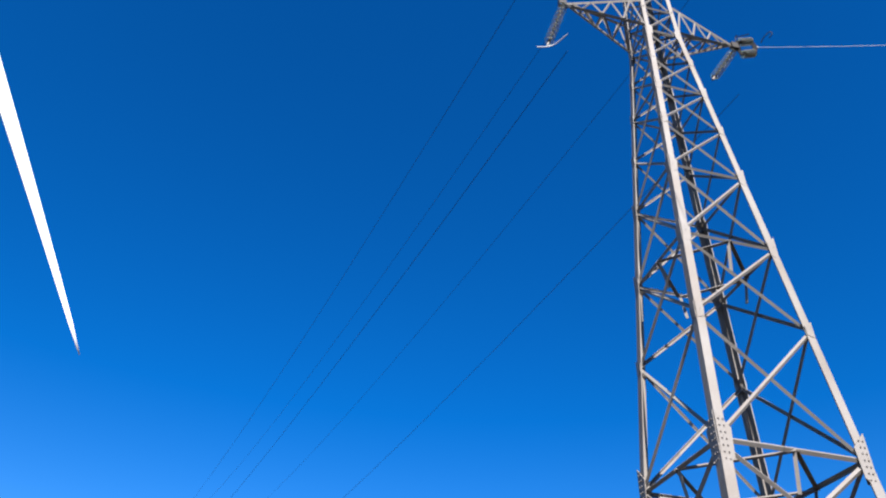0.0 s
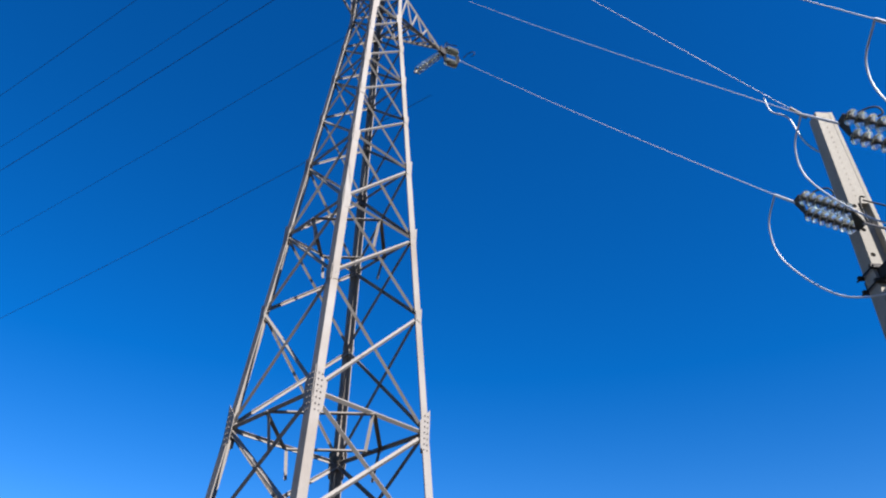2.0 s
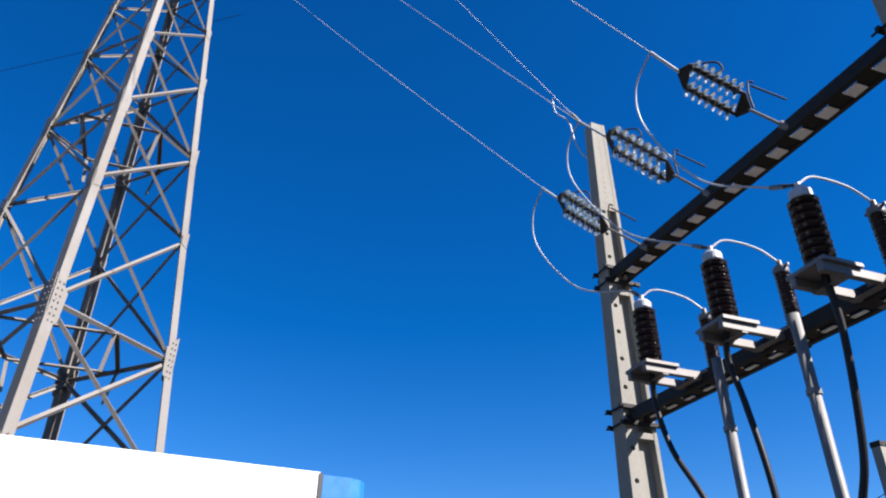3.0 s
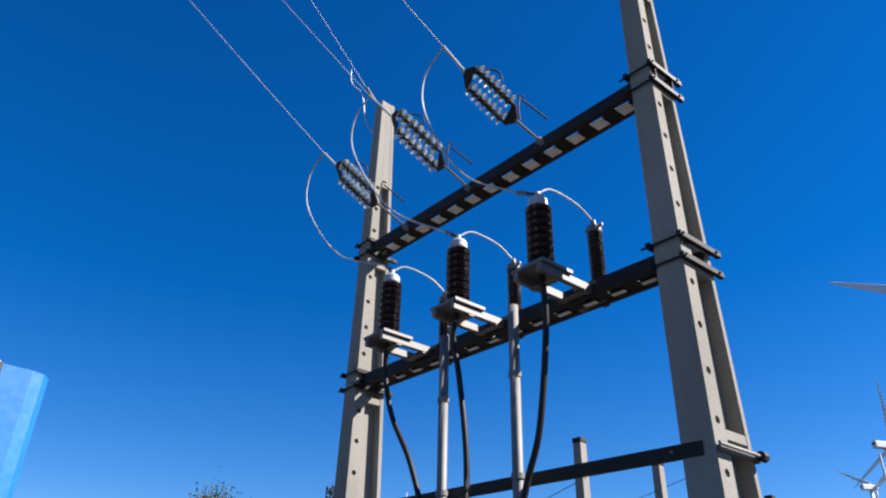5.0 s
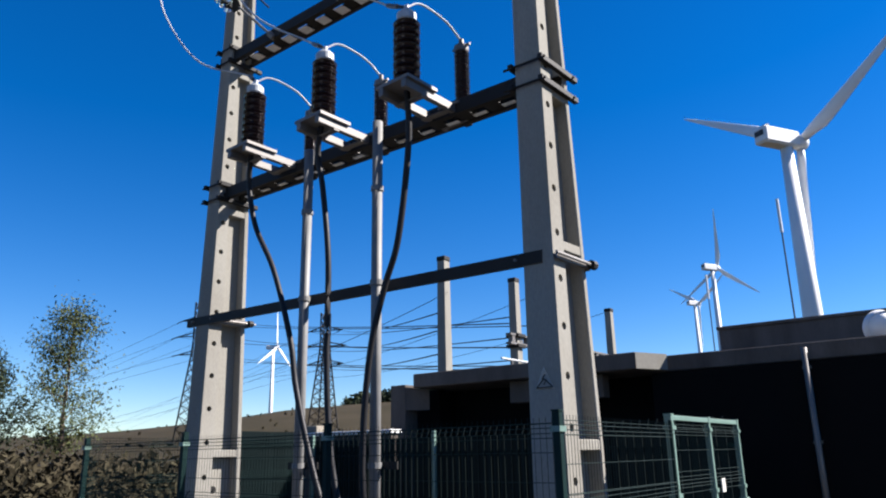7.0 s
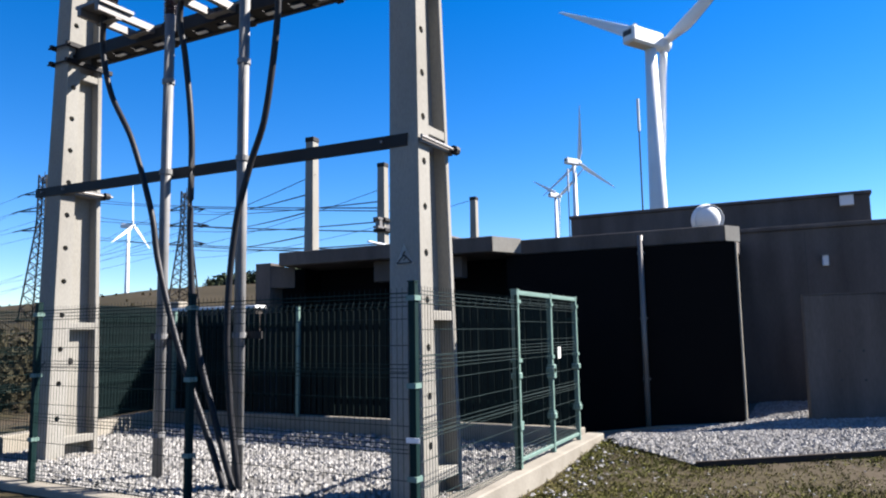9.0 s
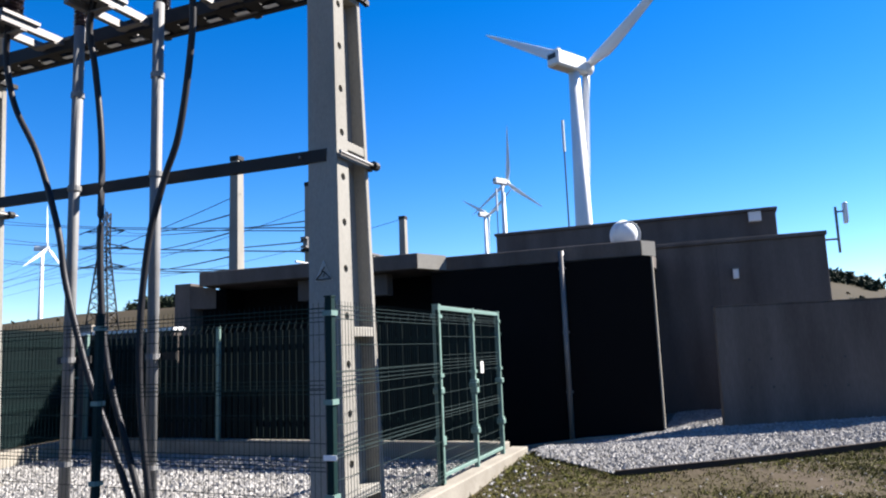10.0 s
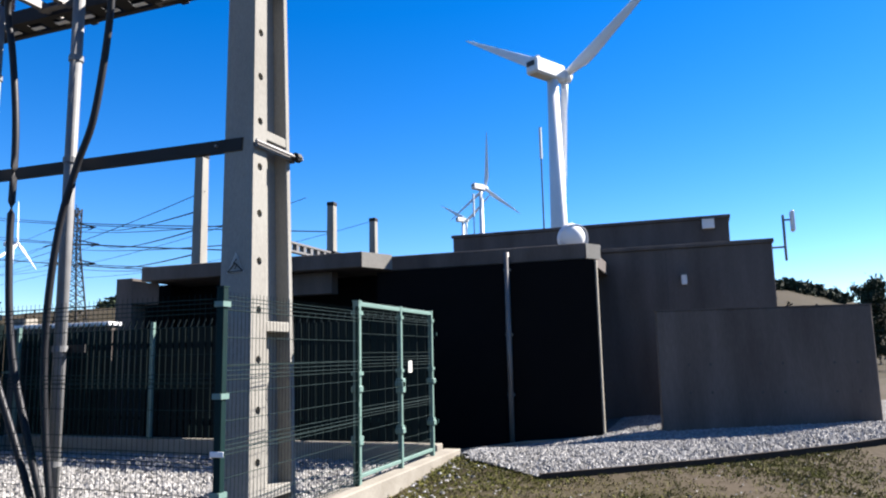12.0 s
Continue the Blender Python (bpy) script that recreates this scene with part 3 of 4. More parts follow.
def termination():
    ob = thing("cable_termination", "brown ribbed cable termination with pale metal cap on a steel bracket", "insulator", group="cable terminations")
    part("insulator", lathe(sheds(0.105, 0.155, 0.0, 0.76, 15)), M_PORC, ob, "dark brown glazed ribbed body", smooth=True)
    part("cap", lathe([(0.10, 0.76), (0.115, 0.78), (0.115, 0.86), (0.08, 0.9), (0.03, 0.91), (0.03, 0.98)]), M_ALU, ob, "pale aluminium cap", smooth=False)
    part("base_flange", lathe([(0.17, -0.06), (0.17, -0.02), (0.13, -0.02), (0.11, 0.01)]), M_STEEL, ob)
    bm = box(-0.24, 0.24, -0.24, 0.24, -0.10, -0.06)
    part("base_plate", bm, M_STEEL, ob)
    for s in (-1, 1):
        part("bracket_arm", box(s * 0.17 - 0.035, s * 0.17 + 0.035, -0.24, 0.9, -0.2, -0.1, bevel=0.006), M_STEEL, ob)
    for y in (0.05, 0.5, 0.86):
        part("cross_bar", box(-0.2, 0.2, y - 0.04, y + 0.04, -0.215, -0.2), M_STEEL, ob)
    return ob


def arrester():
    ob = thing("surge_arrester", "slim dark ribbed surge arrester bolted to the beam", "insulator", group="surge arresters")
    part("insulator", lathe(sheds(0.07, 0.095, 0.0, 0.74, 17)), M_PORC, ob, "dark ribbed body", smooth=True)
    part("cap", lathe([(0.085, 0.74), (0.09, 0.76), (0.09, 0.82), (0.035, 0.84), (0.03, 0.92)]), M_STEEL, ob, "grey metal cap")
    part("grading_bar", box(-0.13, 0.13, -0.012, 0.012, 0.80, 0.83), M_STEEL, ob)
    part("base", box(-0.1, 0.1, -0.1, 0.1, -0.05, 0.0, bevel=0.01), M_STEEL, ob)
    part("bracket", box(-0.16, 0.16, -0.28, 0.06, -0.08, -0.05), M_STEEL, ob)
    part("counter", box(-0.05, 0.05, 0.02, 0.12, -0.2, -0.08, bevel=0.01), M_BEAM, ob)
    return ob


TERM, TERM_Z = [-4.14, -2.69, -1.29], [5.78, 5.72, 5.68]
ARR, ARR_Z = [-3.97, -2.55, -1.18], [5.72, 5.69, 5.66]
t0, a0 = termination(), arrester()
t0.matrix_basis = PORT @ pose(TERM[0], -0.76, TERM_Z[0])
a0.matrix_basis = PORT @ pose(ARR[0], 0.10, ARR_Z[0])
for x, z in zip(TERM[1:], TERM_Z[1:]):
    copy_thing(t0, PORT @ pose(x, -0.76, z))
for x, z in zip(ARR[1:], ARR_Z[1:]):
    copy_thing(a0, PORT @ pose(x, 0.10, z))


DISC = bpy.data.meshes.new("glass_disc")
bm = lathe([(0.03, -0.012), (0.108, -0.008), (0.118, 0.002), (0.106, 0.013), (0.05, 0.028), (0.03, 0.032)], sides=14)
bm.to_mesh(DISC)
bm.free()
DISC.materials.append(M_GLASS)
CAP = bpy.data.meshes.new("disc_cap")
bm = lathe([(0.02, -0.085), (0.025, -0.03), (0.045, 0.025), (0.042, 0.075), (0.02, 0.085)], sides=8)
bm.to_mesh(CAP)
bm.free()
CAP.materials.append(M_BEAM)
for p in list(DISC.polygons):
    p.use_smooth = True


def disc_string(a, b, ob, n=7):
    """A row of glass discs with metal caps from a to b."""
    a, b = Vector(a), Vector(b)
    for i in range(n):
        m = along(a.lerp(b, (i + 0.5) / n), b)
        for name, mesh in (("glass_disc", DISC), ("disc_cap", CAP)):
            d = new(name, mesh)
            d.parent = ob
            d.matrix_basis = m


def tension_set(foot, yb, ya, dead, spread, label):
    """Double tension string: link from the beam, yoke, two disc rows, yoke, clamp; arcing horns at both ends."""
    foot, yb, ya, dead = (Vector(v) for v in (foot, yb, ya, dead))
    ob = thing("insulator_string", label, "insulator", group="tension strings")
    w = (ya - yb).normalized()
    s = Vector(spread)
    s = (s - w * s.dot(w)).normalized()
    nrm = s.cross(w)
    part("link", tube([foot, yb], 0.02), M_STEEL, ob)
    part("clevis", lathe([(0.05, -0.06), (0.05, 0.06)], sides=8, m=along(foot, yb)), M_STEEL, ob)
    for p, d in ((yb, 1), (ya, -1)):
        part("yoke", plate([p - w * d * 0.02 - s * 0.04, p - w * d * 0.02 + s * 0.04, p + w * d * 0.10 + s * 0.2, p + w * d * 0.15 + s * 0.2, p + w * d * 0.15 - s * 0.2, p + w * d * 0.10 - s * 0.2], 0.02, nrm), M_BEAM, ob)
    for k in (-1, 1):
        disc_string(yb + w * 0.15 + s * 0.17 * k, ya - w * 0.15 + s * 0.17 * k, ob)
    part("dead_end", tube([ya, dead], 0.022), M_ALU, ob)
    up, r = Vector((0, 0, 1)), Vector((0.55, 0.83, 0))
    part("arcing_horn", tube(curve_through([yb + r * 0.06, yb + r * 0.05 + up * 0.25, yb + r * 0.08 + up * 0.44, yb + r * 0.14 + up * 0.42]), 0.013), M_BEAM, ob)
    part("horn_bar", tube([yb + r * 0.10 + up * 0.38, yb + r * 0.46 + up * 0.08], 0.013), M_BEAM, ob)
    part("arcing_horn", tube(curve_through([ya + r * 0.15, ya + r * 0.30 + up * 0.10, ya + r * 0.48 + up * 0.09, ya + r * 0.53 - up * 0.05, ya + r * 0.42 - up * 0.10]), 0.013), M_BEAM, ob)
    return ob


SETS = [((-9.1, 5.95, 7.96), (-9.6, 5.69, 8.54), (-10.19, 5.2, 9.36), (-10.39, 5.03, 9.67)),
        ((-7.62, 5.92, 7.96), (-8.07, 5.81, 8.57), (-8.84, 5.33, 9.72), (-9.22, 5.09, 10.28)),
        ((-6.16, 5.84, 7.96), (-6.39, 5.6, 8.34), (-6.76, 4.99, 9.07), (-6.92, 4.71, 9.48))]
ENDS = [(-16.1, 0.31, 19.28), (-16.4, 0.6, 22.6), (-12.1, -3.7, 22.4)]
for (f, b, a, d), end in zip(SETS, ENDS):
    tension_set(f, b, a, d, (1, -0.6, 0.2), "double glass disc tension string fixed to the upper crossbeam")
    wire = thing("conductor", "thin bare aluminium conductor from tower to portal", "power line", group="power lines")
    part("wire", tube(sag(d, end, 0.08, 24), 0.008, sides=6), M_ALU, wire)
earth = thing("conductor", "thin bare earth wire ending at the concrete post top", "power line", group="power lines")
part("wire", tube(sag((-10.32, 5.95, 11.42), (-13.9, -1.9, 24.7), 0.08, 24), 0.007, sides=6), M_ALU, earth)
part("clamp", lathe([(0.03, -0.05), (0.03, 0.3)], sides=8, m=along((-10.32, 5.95, 11.42), (-13.9, -1.9, 24.7))), M_STEEL, earth)
part("loop", tube(curve_through([(-10.55, 5.5, 12.1), (-10.55, 5.55, 11.75), (-10.45, 5.75, 11.5), (-10.42, 5.85, 10.95), (-10.40, 6.0, 10.7), (-10.36, 6.1, 10.62)]), 0.014), M_ALU, earth)


def local(x, y, z):
    return PORT @ Vector((x, y, z))


for (f, b, a, d), tx, tz, ax, az in zip(SETS, TERM, TERM_Z, ARR, ARR_Z):
    d, top, arr = Vector(d), local(tx, -0.76, tz + 0.96), local(ax, 0.10, az + 0.90)
    j = thing("jumper", "pale bare jumper cable looping to the termination", "cable", group="jumper cables")
    low = Vector((top.x - 0.55, top.y + 0.3, top.z + 0.42))
    part("wire", tube(curve_through([d, d + Vector((-0.40, 0.0, -0.35)), d + Vector((-0.42, 0.1, -1.0)), (d + low) / 2 + Vector((-0.3, 0.0, -0.8)), low]), 0.014), M_ALU, j)
    part("sleeve", tube([low, low.lerp(top, 0.55)], 0.03), M_STEEL, j, "grey clamped sleeve")
    part("lug", tube([low.lerp(top, 0.55), top], 0.02), M_BEAM, j)
    k = thing("jumper", "pale bare jumper arching from termination to arrester", "cable", group="arrester jumpers")
    part("wire", tube(curve_through([top, top.lerp(arr, 0.25) + Vector((0, 0, 0.16)), top.lerp(arr, 0.7) + Vector((0, 0, 0.14)), arr]), 0.013), M_ALU, k)

CABLES = [[(-4.30, -0.66, 5.3), (-4.16, -0.62, 4.68), (-3.71, -0.62, 3.98), (-3.33, -0.62, 3.08), (-3.18, -0.62, 2.47), (-2.81, -0.62, 1.5), (-2.37, -0.62, 0.66), (-2.02, -0.62, -0.05)],
          [(-2.86, -0.68, 5.35), (-2.81, -0.62, 4.82), (-2.68, -0.62, 3.9), (-2.66, -0.62, 2.68), (-2.53, -0.62, 1.62), (-2.21, -0.62, 0.72), (-1.90, -0.62, -0.05)],
          [(-1.36, -0.66, 5.0), (-1.55, -0.62, 3.98), (-1.76, -0.62, 3.45), (-1.94, -0.64, 2.8), (-2.04, -0.64, 1.84), (-2.0, -0.62, 0.9), (-1.83, -0.62, -0.05)]]
for pts, tx, tz in zip(CABLES, TERM, TERM_Z):
    c = thing("power_cable", "thick black power cable hanging from a termination to the ground", "cable", group="power cables")
    part("sheath", tube(curve_through([local(tx, -0.76, tz - 0.04)] + [local(*p) for p in pts]), 0.036, sides=12), M_CABLE, c, smooth=True)
for lx in (-3.28, -2.03):
    foot = local(lx, -0.47, 0)
    c = thing("conduit", "galvanised steel cable conduit standing beneath the crossbeam", "conduit", pose(foot.x, foot.y, 0), "conduits")
    part("pipe", tube([(0, 0, -0.05), (0, 0, 5.55)], 0.06, sides=16), M_PIPE, c, smooth=True)
    for z in (0.5, 1.62, 3.58, 4.7):
        part("collar", tube([(0, 0, z - 0.03), (0, 0, z + 0.03)], 0.074, sides=16), M_PIPE, c)
    part("strap", box(-0.25, 0.25, 0.065, 0.085, 1.58, 1.66), M_BEAM, c, "dark steel strap")

# ---- lattice tower ----
TOWER = pose(-13.753, -2.029, 0, 0, 0, 45 - 1.9)      # faces along local x and y; corners towards the diagonals


def half(z):
    hd = 1.623 - 0.092 * (z - 7) if z < 17.9 else 1.623 - 0.092 * 10.9 - 0.028 * (z - 17.9)
    return 1.06 * hd / math.sqrt(2)


def corner(i, z):
    sx, sy = ((1, -1), (1, 1), (-1, 1), (-1, -1))[i % 4]
    return Vector((sx * half(z), sy * half(z), z))


tower = thing("lattice_tower", "tall weathered galvanised lattice pylon with bolted angle legs", "pylon", TOWER)
LV = [0.3, 2.6, 4.8, 6.78, 9.08, 10.89, 12.77, 14.25, 15.55, 16.75, 17.9, 18.9, 20.1, 21.4, 22.6]
RINGS = {6.78: 0.065, 10.89: 0.052, 12.77: 0.05, 15.55: 0.045, 17.9: 0.05, 18.9: 0.045, 21.4: 0.045, 22.6: 0.045}
for i in range(4):
    for a, b, w in ((-0.3, 6.9, 0.17), (6.7, 12.9, 0.15), (12.7, 18.0, 0.13), (17.9, 22.7, 0.11)):
        c = corner(i, (a + b) / 2)
        part("leg", angle_bar(corner(i, a), corner(i, b), w, 0.02, (-c.x, -c.y, 0)), M_OLD, tower)
    part("footing", box(corner(i, 0).x - 0.35, corner(i, 0).x + 0.35, corner(i, 0).y - 0.35, corner(i, 0).y + 0.35, -0.4, 0.25, bevel=0.03), M_CURB, tower)
for i in range(4):
    fn = (corner(i, 0) + corner(i + 1, 0)) * -1
    for a, b in zip(LV, LV[1:]):
        w = 0.06 if b < 8 else (0.052 if b < 13 else 0.042)
        o = Vector((fn.x, fn.y, 0)).normalized()
        part("brace", angle_bar(corner(i, a) + o * 0.015, corner(i + 1, b) + o * 0.015, w, 0.009, o), M_OLD, tower)
        part("brace", angle_bar(corner(i + 1, a) + o * 0.04, corner(i, b) + o * 0.04, w, 0.009, o), M_OLD, tower)
    for z, w in RINGS.items():
        part("ring_bar", angle_bar(corner(i, z), corner(i + 1, z), w, 0.01, (fn.x, fn.y, -0.3)), M_OLD, tower)
    # struts that steady the lower panel, and a bent inner frame at the heavy ring
    for z in (6.78, 10.89):
        m = (corner(i, z) + corner(i + 1, z)) / 2
        part("strut", angle_bar(m, m + Vector((0, 0, -0.62)) + Vector((fn.x, fn.y, 0)).normalized() * 0.12, 0.05, 0.008, fn), M_OLD, tower)
        part("inner_bar", angle_bar(m, (corner(i + 1, z) + corner(i + 2, z)) / 2, 0.055, 0.008, (0, 0, -1)), M_OLD, tower)
    for z, hh, ww in ((6.78, 0.42, 0.2), (9.08, 0.16, 0.13), (10.89, 0.26, 0.15), (12.77, 0.24, 0.14), (14.25, 0.14, 0.12), (15.55, 0.2, 0.13), (16.75, 0.14, 0.11), (17.9, 0.25, 0.15)):
        for k in (1, -1):
            c, n2 = corner(i, z), corner(i + k, z)
            d = (n2 - c).normalized()
            out = Vector((d.y, -d.x, 0))
            if out.dot(c) < 0:
                out = -out
            bm = plate([c + out * 0.012 + Vector((0, 0, -hh)), c + out * 0.012 + d * ww + Vector((0, 0, -hh * 0.7)), c + out * 0.012 + d * ww * 1.15 + Vector((0, 0, hh * 0.4)), c + out * 0.012 + Vector((0, 0, hh))], 0.012, out)
            g = part("gusset", bm, M_OLD, tower)
            if z < 7:
                for q in range(7):
                    for s in (0.05, 0.12):
                        p = c + out * 0.018 + d * s + Vector((0, 0, -hh * 0.75 + q * 0.1))
                        part("bolt", lathe([(0.014, 0), (0.014, 0.016)], sides=6, m=along(p, p + out)), M_STEEL, g)
def cross_arm(z, reach, rise, s):
    """One tapering arm of angle steel along local y."""
    tip = Vector((0, s * reach, z))
    ends = []
    for sx in (1, -1):
        lo, hi = Vector((sx * half(z - rise), s * half(z - rise), z - rise * 0.8)), Vector((sx * half(z), s * half(z), z + rise * 0.35))
        ends.append((lo, hi))
        part("arm_chord", angle_bar(lo, tip, 0.07, 0.01, (-sx, 0, 0.3)), M_OLD, tower)
        part("arm_chord", angle_bar(hi, tip, 0.06, 0.01, (-sx, 0, -0.3)), M_OLD, tower)
        n = 4
        for k in range(n):
            a = lo.lerp(tip, k / n)
            b = hi.lerp(tip, (k + 0.5) / n)
            part("arm_lacing", angle_bar(a, b, 0.04, 0.007, (-sx, 0, 0)), M_OLD, tower)
            part("arm_lacing", angle_bar(b, lo.lerp(tip, (k + 1) / n), 0.04, 0.007, (-sx, 0, 0)), M_OLD, tower)
    for k in range(1, 4):
        a, b = ends[0][0].lerp(tip, k / 4), ends[1][0].lerp(tip, k / 4)
        part("arm_lacing", angle_bar(a, b, 0.04, 0.007, (0, 0, 1)), M_OLD, tower)
        part("arm_lacing", angle_bar(a, ends[1][0].lerp(tip, (k - 1) / 4), 0.04, 0.007, (0, 0, 1)), M_OLD, tower)
    part("tip_plate", box(-0.06, 0.06, min(tip.y - 0.1, tip.y + 0.1), tip.y + 0.1, z - 0.12, z + 0.1), M_BEAM, tower)
    return tip


for z, reach in ((18.85, 2.42), (22.5, 2.9)):
    for s in (1, -1):
        cross_arm(z, reach, 0.95, s)
for i in range(4):
    part("peak_bar", angle_bar(corner(i, 22.6), (0, 0, 24.7), 0.07, 0.01, (-corner(i, 1).x, -corner(i, 1).y, 0)), M_OLD, tower)


def plain_string(a, b, label, n=7):
    ob = thing("insulator_string", label, "insulator", group="tower strings")
    disc_string(a, b, ob, n)
    part("link", tube([a, Vector(a).lerp(Vector(b), 0.06)], 0.02), M_STEEL, ob)
    part("clamp", tube([b, Vector(b) + (Vector(b) - Vector(a)).normalized() * 0.15], 0.03), M_STEEL, ob)
    return ob


plain_string((-12.05, -3.75, 18.7), (-11.72, -4.1, 16.9), "hanging string of glass discs on the tower arm", 9)
tl = thing("conductor", "short pale jumper below the tower string", "power line", group="power lines")
part("wire", tube(curve_through([(-11.6, -4.35, 16.75), (-11.67, -4.15, 16.72), (-11.75, -3.95, 16.8), (-11.7, -3.6, 16.9)]), 0.015), M_ALU, tl)
plain_string((-15.48, -0.33, 18.75), (-14.85, -0.92, 17.3), "slanting string of glass discs under the tower arm", 8)
tension_set((-15.5, -0.3, 18.85), (-15.58, -0.22, 18.92), (-16.05, 0.27, 19.25), (-16.1, 0.31, 19.28), (0.3, 0.3, 1), "double glass disc tension string at the tower arm tip")
for a, b in (((-12.0, -3.75, 16.7), (-60, -75, 20)), ((-12.1, -3.8, 22.3), (-62, -76, 26)), ((-15.6, -0.5, 22.4), (-66, -72, 26)), ((-13.9, -2.0, 24.6), (-64, -74, 29)), ((-15.4, -0.5, 17.0), (-66, -73, 19))):
    w = thing("conductor", "distant thin bare conductor leaving the tower", "power line", group="power lines")
    part("wire", tube(sag(a, b, 2.5, 30), 0.008, sides=6), M_BEAM, w)

# ---- site cabin ----
cab = thing("site_cabin", "white site cabin with a rounded light blue corner post", "cabin", pose(-4.57, 0.29, 0, 0, 0, 1.0))
part("wall", box(-2.4, 0.0, -5.5, 0.0, 0.12, 2.90, bevel=0.006), M_PANEL, cab)
part("joint", box(-0.01, 0.004, -0.012, 0.004, 0.12, 2.895), M_INK, cab)
part("corner_post", prism([(0.0, 0.006), (0.0, 0.12), (-0.02, 0.17), (-0.06, 0.2), (-2.4, 0.2), (-2.4, 0.006)], 0.1, 2.89), M_BLUE, cab, "rounded light blue end")
for y in (-5.2, -2.7, -0.3):
    for x in (-2.2, -0.2):
        part("block", box(x - 0.2, x + 0.2, y - 0.2, y + 0.2, -0.05, 0.12, bevel=0.01), M_CURB, cab)

# ---- concrete building ----
G0 = 0.2
bld = thing("concrete_building", "low grey cast concrete service building with flat roof slabs", "building", kind="structure")
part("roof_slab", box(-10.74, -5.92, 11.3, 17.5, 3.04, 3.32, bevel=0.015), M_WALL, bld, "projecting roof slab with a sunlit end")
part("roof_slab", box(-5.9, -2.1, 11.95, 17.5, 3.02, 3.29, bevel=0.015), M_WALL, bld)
# slab ends take the paler post concrete to paint the sun on them
part("fascia_end", prism([(-5.915, 11.3), (-5.62, 11.95), (-5.915, 11.95)], 3.045, 3.315), M_POST, bld, "bevelled slab end, sunlight put in as paler concrete")
part("fascia_end", prism([(-2.095, 11.95), (-1.9, 12.25), (-2.095, 12.25)], 3.03, 3.28), M_POST, bld, "bevelled slab end, sunlight put in as paler concrete")
# front wall with black cladding
part("black_wall", box(-5.9, -1.96, 11.9, 12.2, -0.5, 3.0), M_BLACK, bld, "matt black wall under the roof slab")
# pale strip added to paint the sunlit edge of the front wall
part("lit_edge", box(-1.955, -1.93, 11.88, 12.0, -0.5, 2.98), M_CURB, bld, "thin pale strip painting the lit wall edge")
# black here stands in for the deep shade of the bay under the slab
part("black_wall", box(-10.6, -5.9, 12.6, 12.8, -0.5, 3.03), M_BLACK, bld, "matt black wall under the roof slab")
part("lintel", box(-8.6, -6.67, 11.6, 11.85, 2.63, 3.03, bevel=0.01), M_WALL, bld)
part("end_box", box(-11.35, -10.95, 11.3, 11.7, -0.5, 3.12, bevel=0.01), M_WALL, bld)
part("corbel", prism([(-10.95, 11.32), (-10.55, 11.6), (-10.95, 11.7)], 2.6, 3.03), M_WALL, bld)
# the same painted shade behind the end box
part("black_wall", box(-11.3, -10.6, 12.0, 12.8, -0.5, 3.03), M_BLACK, bld, "matt black wall under the roof slab")
part("plinth", plate([(-5.9, 11.75, -0.5), (-1.9, 11.75, -0.5), (-1.9, 11.75, 0.16), (-3.2, 11.75, 0.06), (-4.6, 11.75, -0.13), (-5.9, 11.75, -0.16)], 0.14, (0, 1, 0)), M_CURB, bld)
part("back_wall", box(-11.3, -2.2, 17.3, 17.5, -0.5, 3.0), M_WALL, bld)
pipe = thing("downpipe", "grey galvanised downpipe against the black wall", "pipe")
part("pipe", tube([(-3.44, 11.84, -0.1), (-3.44, 11.84, 3.2)], 0.045, sides=14), M_STEEL, pipe, smooth=True)
for z in (0.8, 1.8, 2.9):
    part("bracket", box(-3.5, -3.38, 11.83, 11.9, z - 0.02, z + 0.02), M_STEEL, pipe)
annex = thing("concrete_annex", "taller grey concrete block with rain-stained walls", "building", kind="structure")
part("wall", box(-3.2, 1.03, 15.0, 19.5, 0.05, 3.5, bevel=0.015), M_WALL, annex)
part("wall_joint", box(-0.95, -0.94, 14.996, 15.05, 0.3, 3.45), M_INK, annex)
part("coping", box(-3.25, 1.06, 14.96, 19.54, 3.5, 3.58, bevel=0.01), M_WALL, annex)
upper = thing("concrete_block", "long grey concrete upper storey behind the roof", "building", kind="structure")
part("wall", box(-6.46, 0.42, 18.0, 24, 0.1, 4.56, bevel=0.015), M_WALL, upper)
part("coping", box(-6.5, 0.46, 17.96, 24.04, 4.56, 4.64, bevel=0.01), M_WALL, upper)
screen = thing("screen_wall", "free standing cast concrete wall with tie holes and damp stains", "wall", kind="structure")
SCR = pose(-1.04, 11.9, 0, 0, 0, 8)
bm = box(0, 3.14, 0, 0.25, -0.1, 2.10, bevel=0.015)
screen.matrix_basis = SCR
part("wall", bm, M_WALL, screen)
for i in range(3):
    for z in (0.62, 1.05):
        for dx in (0.0, 0.32):
            x = 0.45 + i * 1.05 + dx
            part("tie_hole", lathe([(0.022, 0), (0.022, 0.006)], sides=10, m=pose(x, 0.002, z + 0.2, 90, 0, 0)), M_INK, screen)
part("coping_line", box(-0.004, 3.144, -0.006, 0.256, 2.10, 2.118), M_WALL, screen)
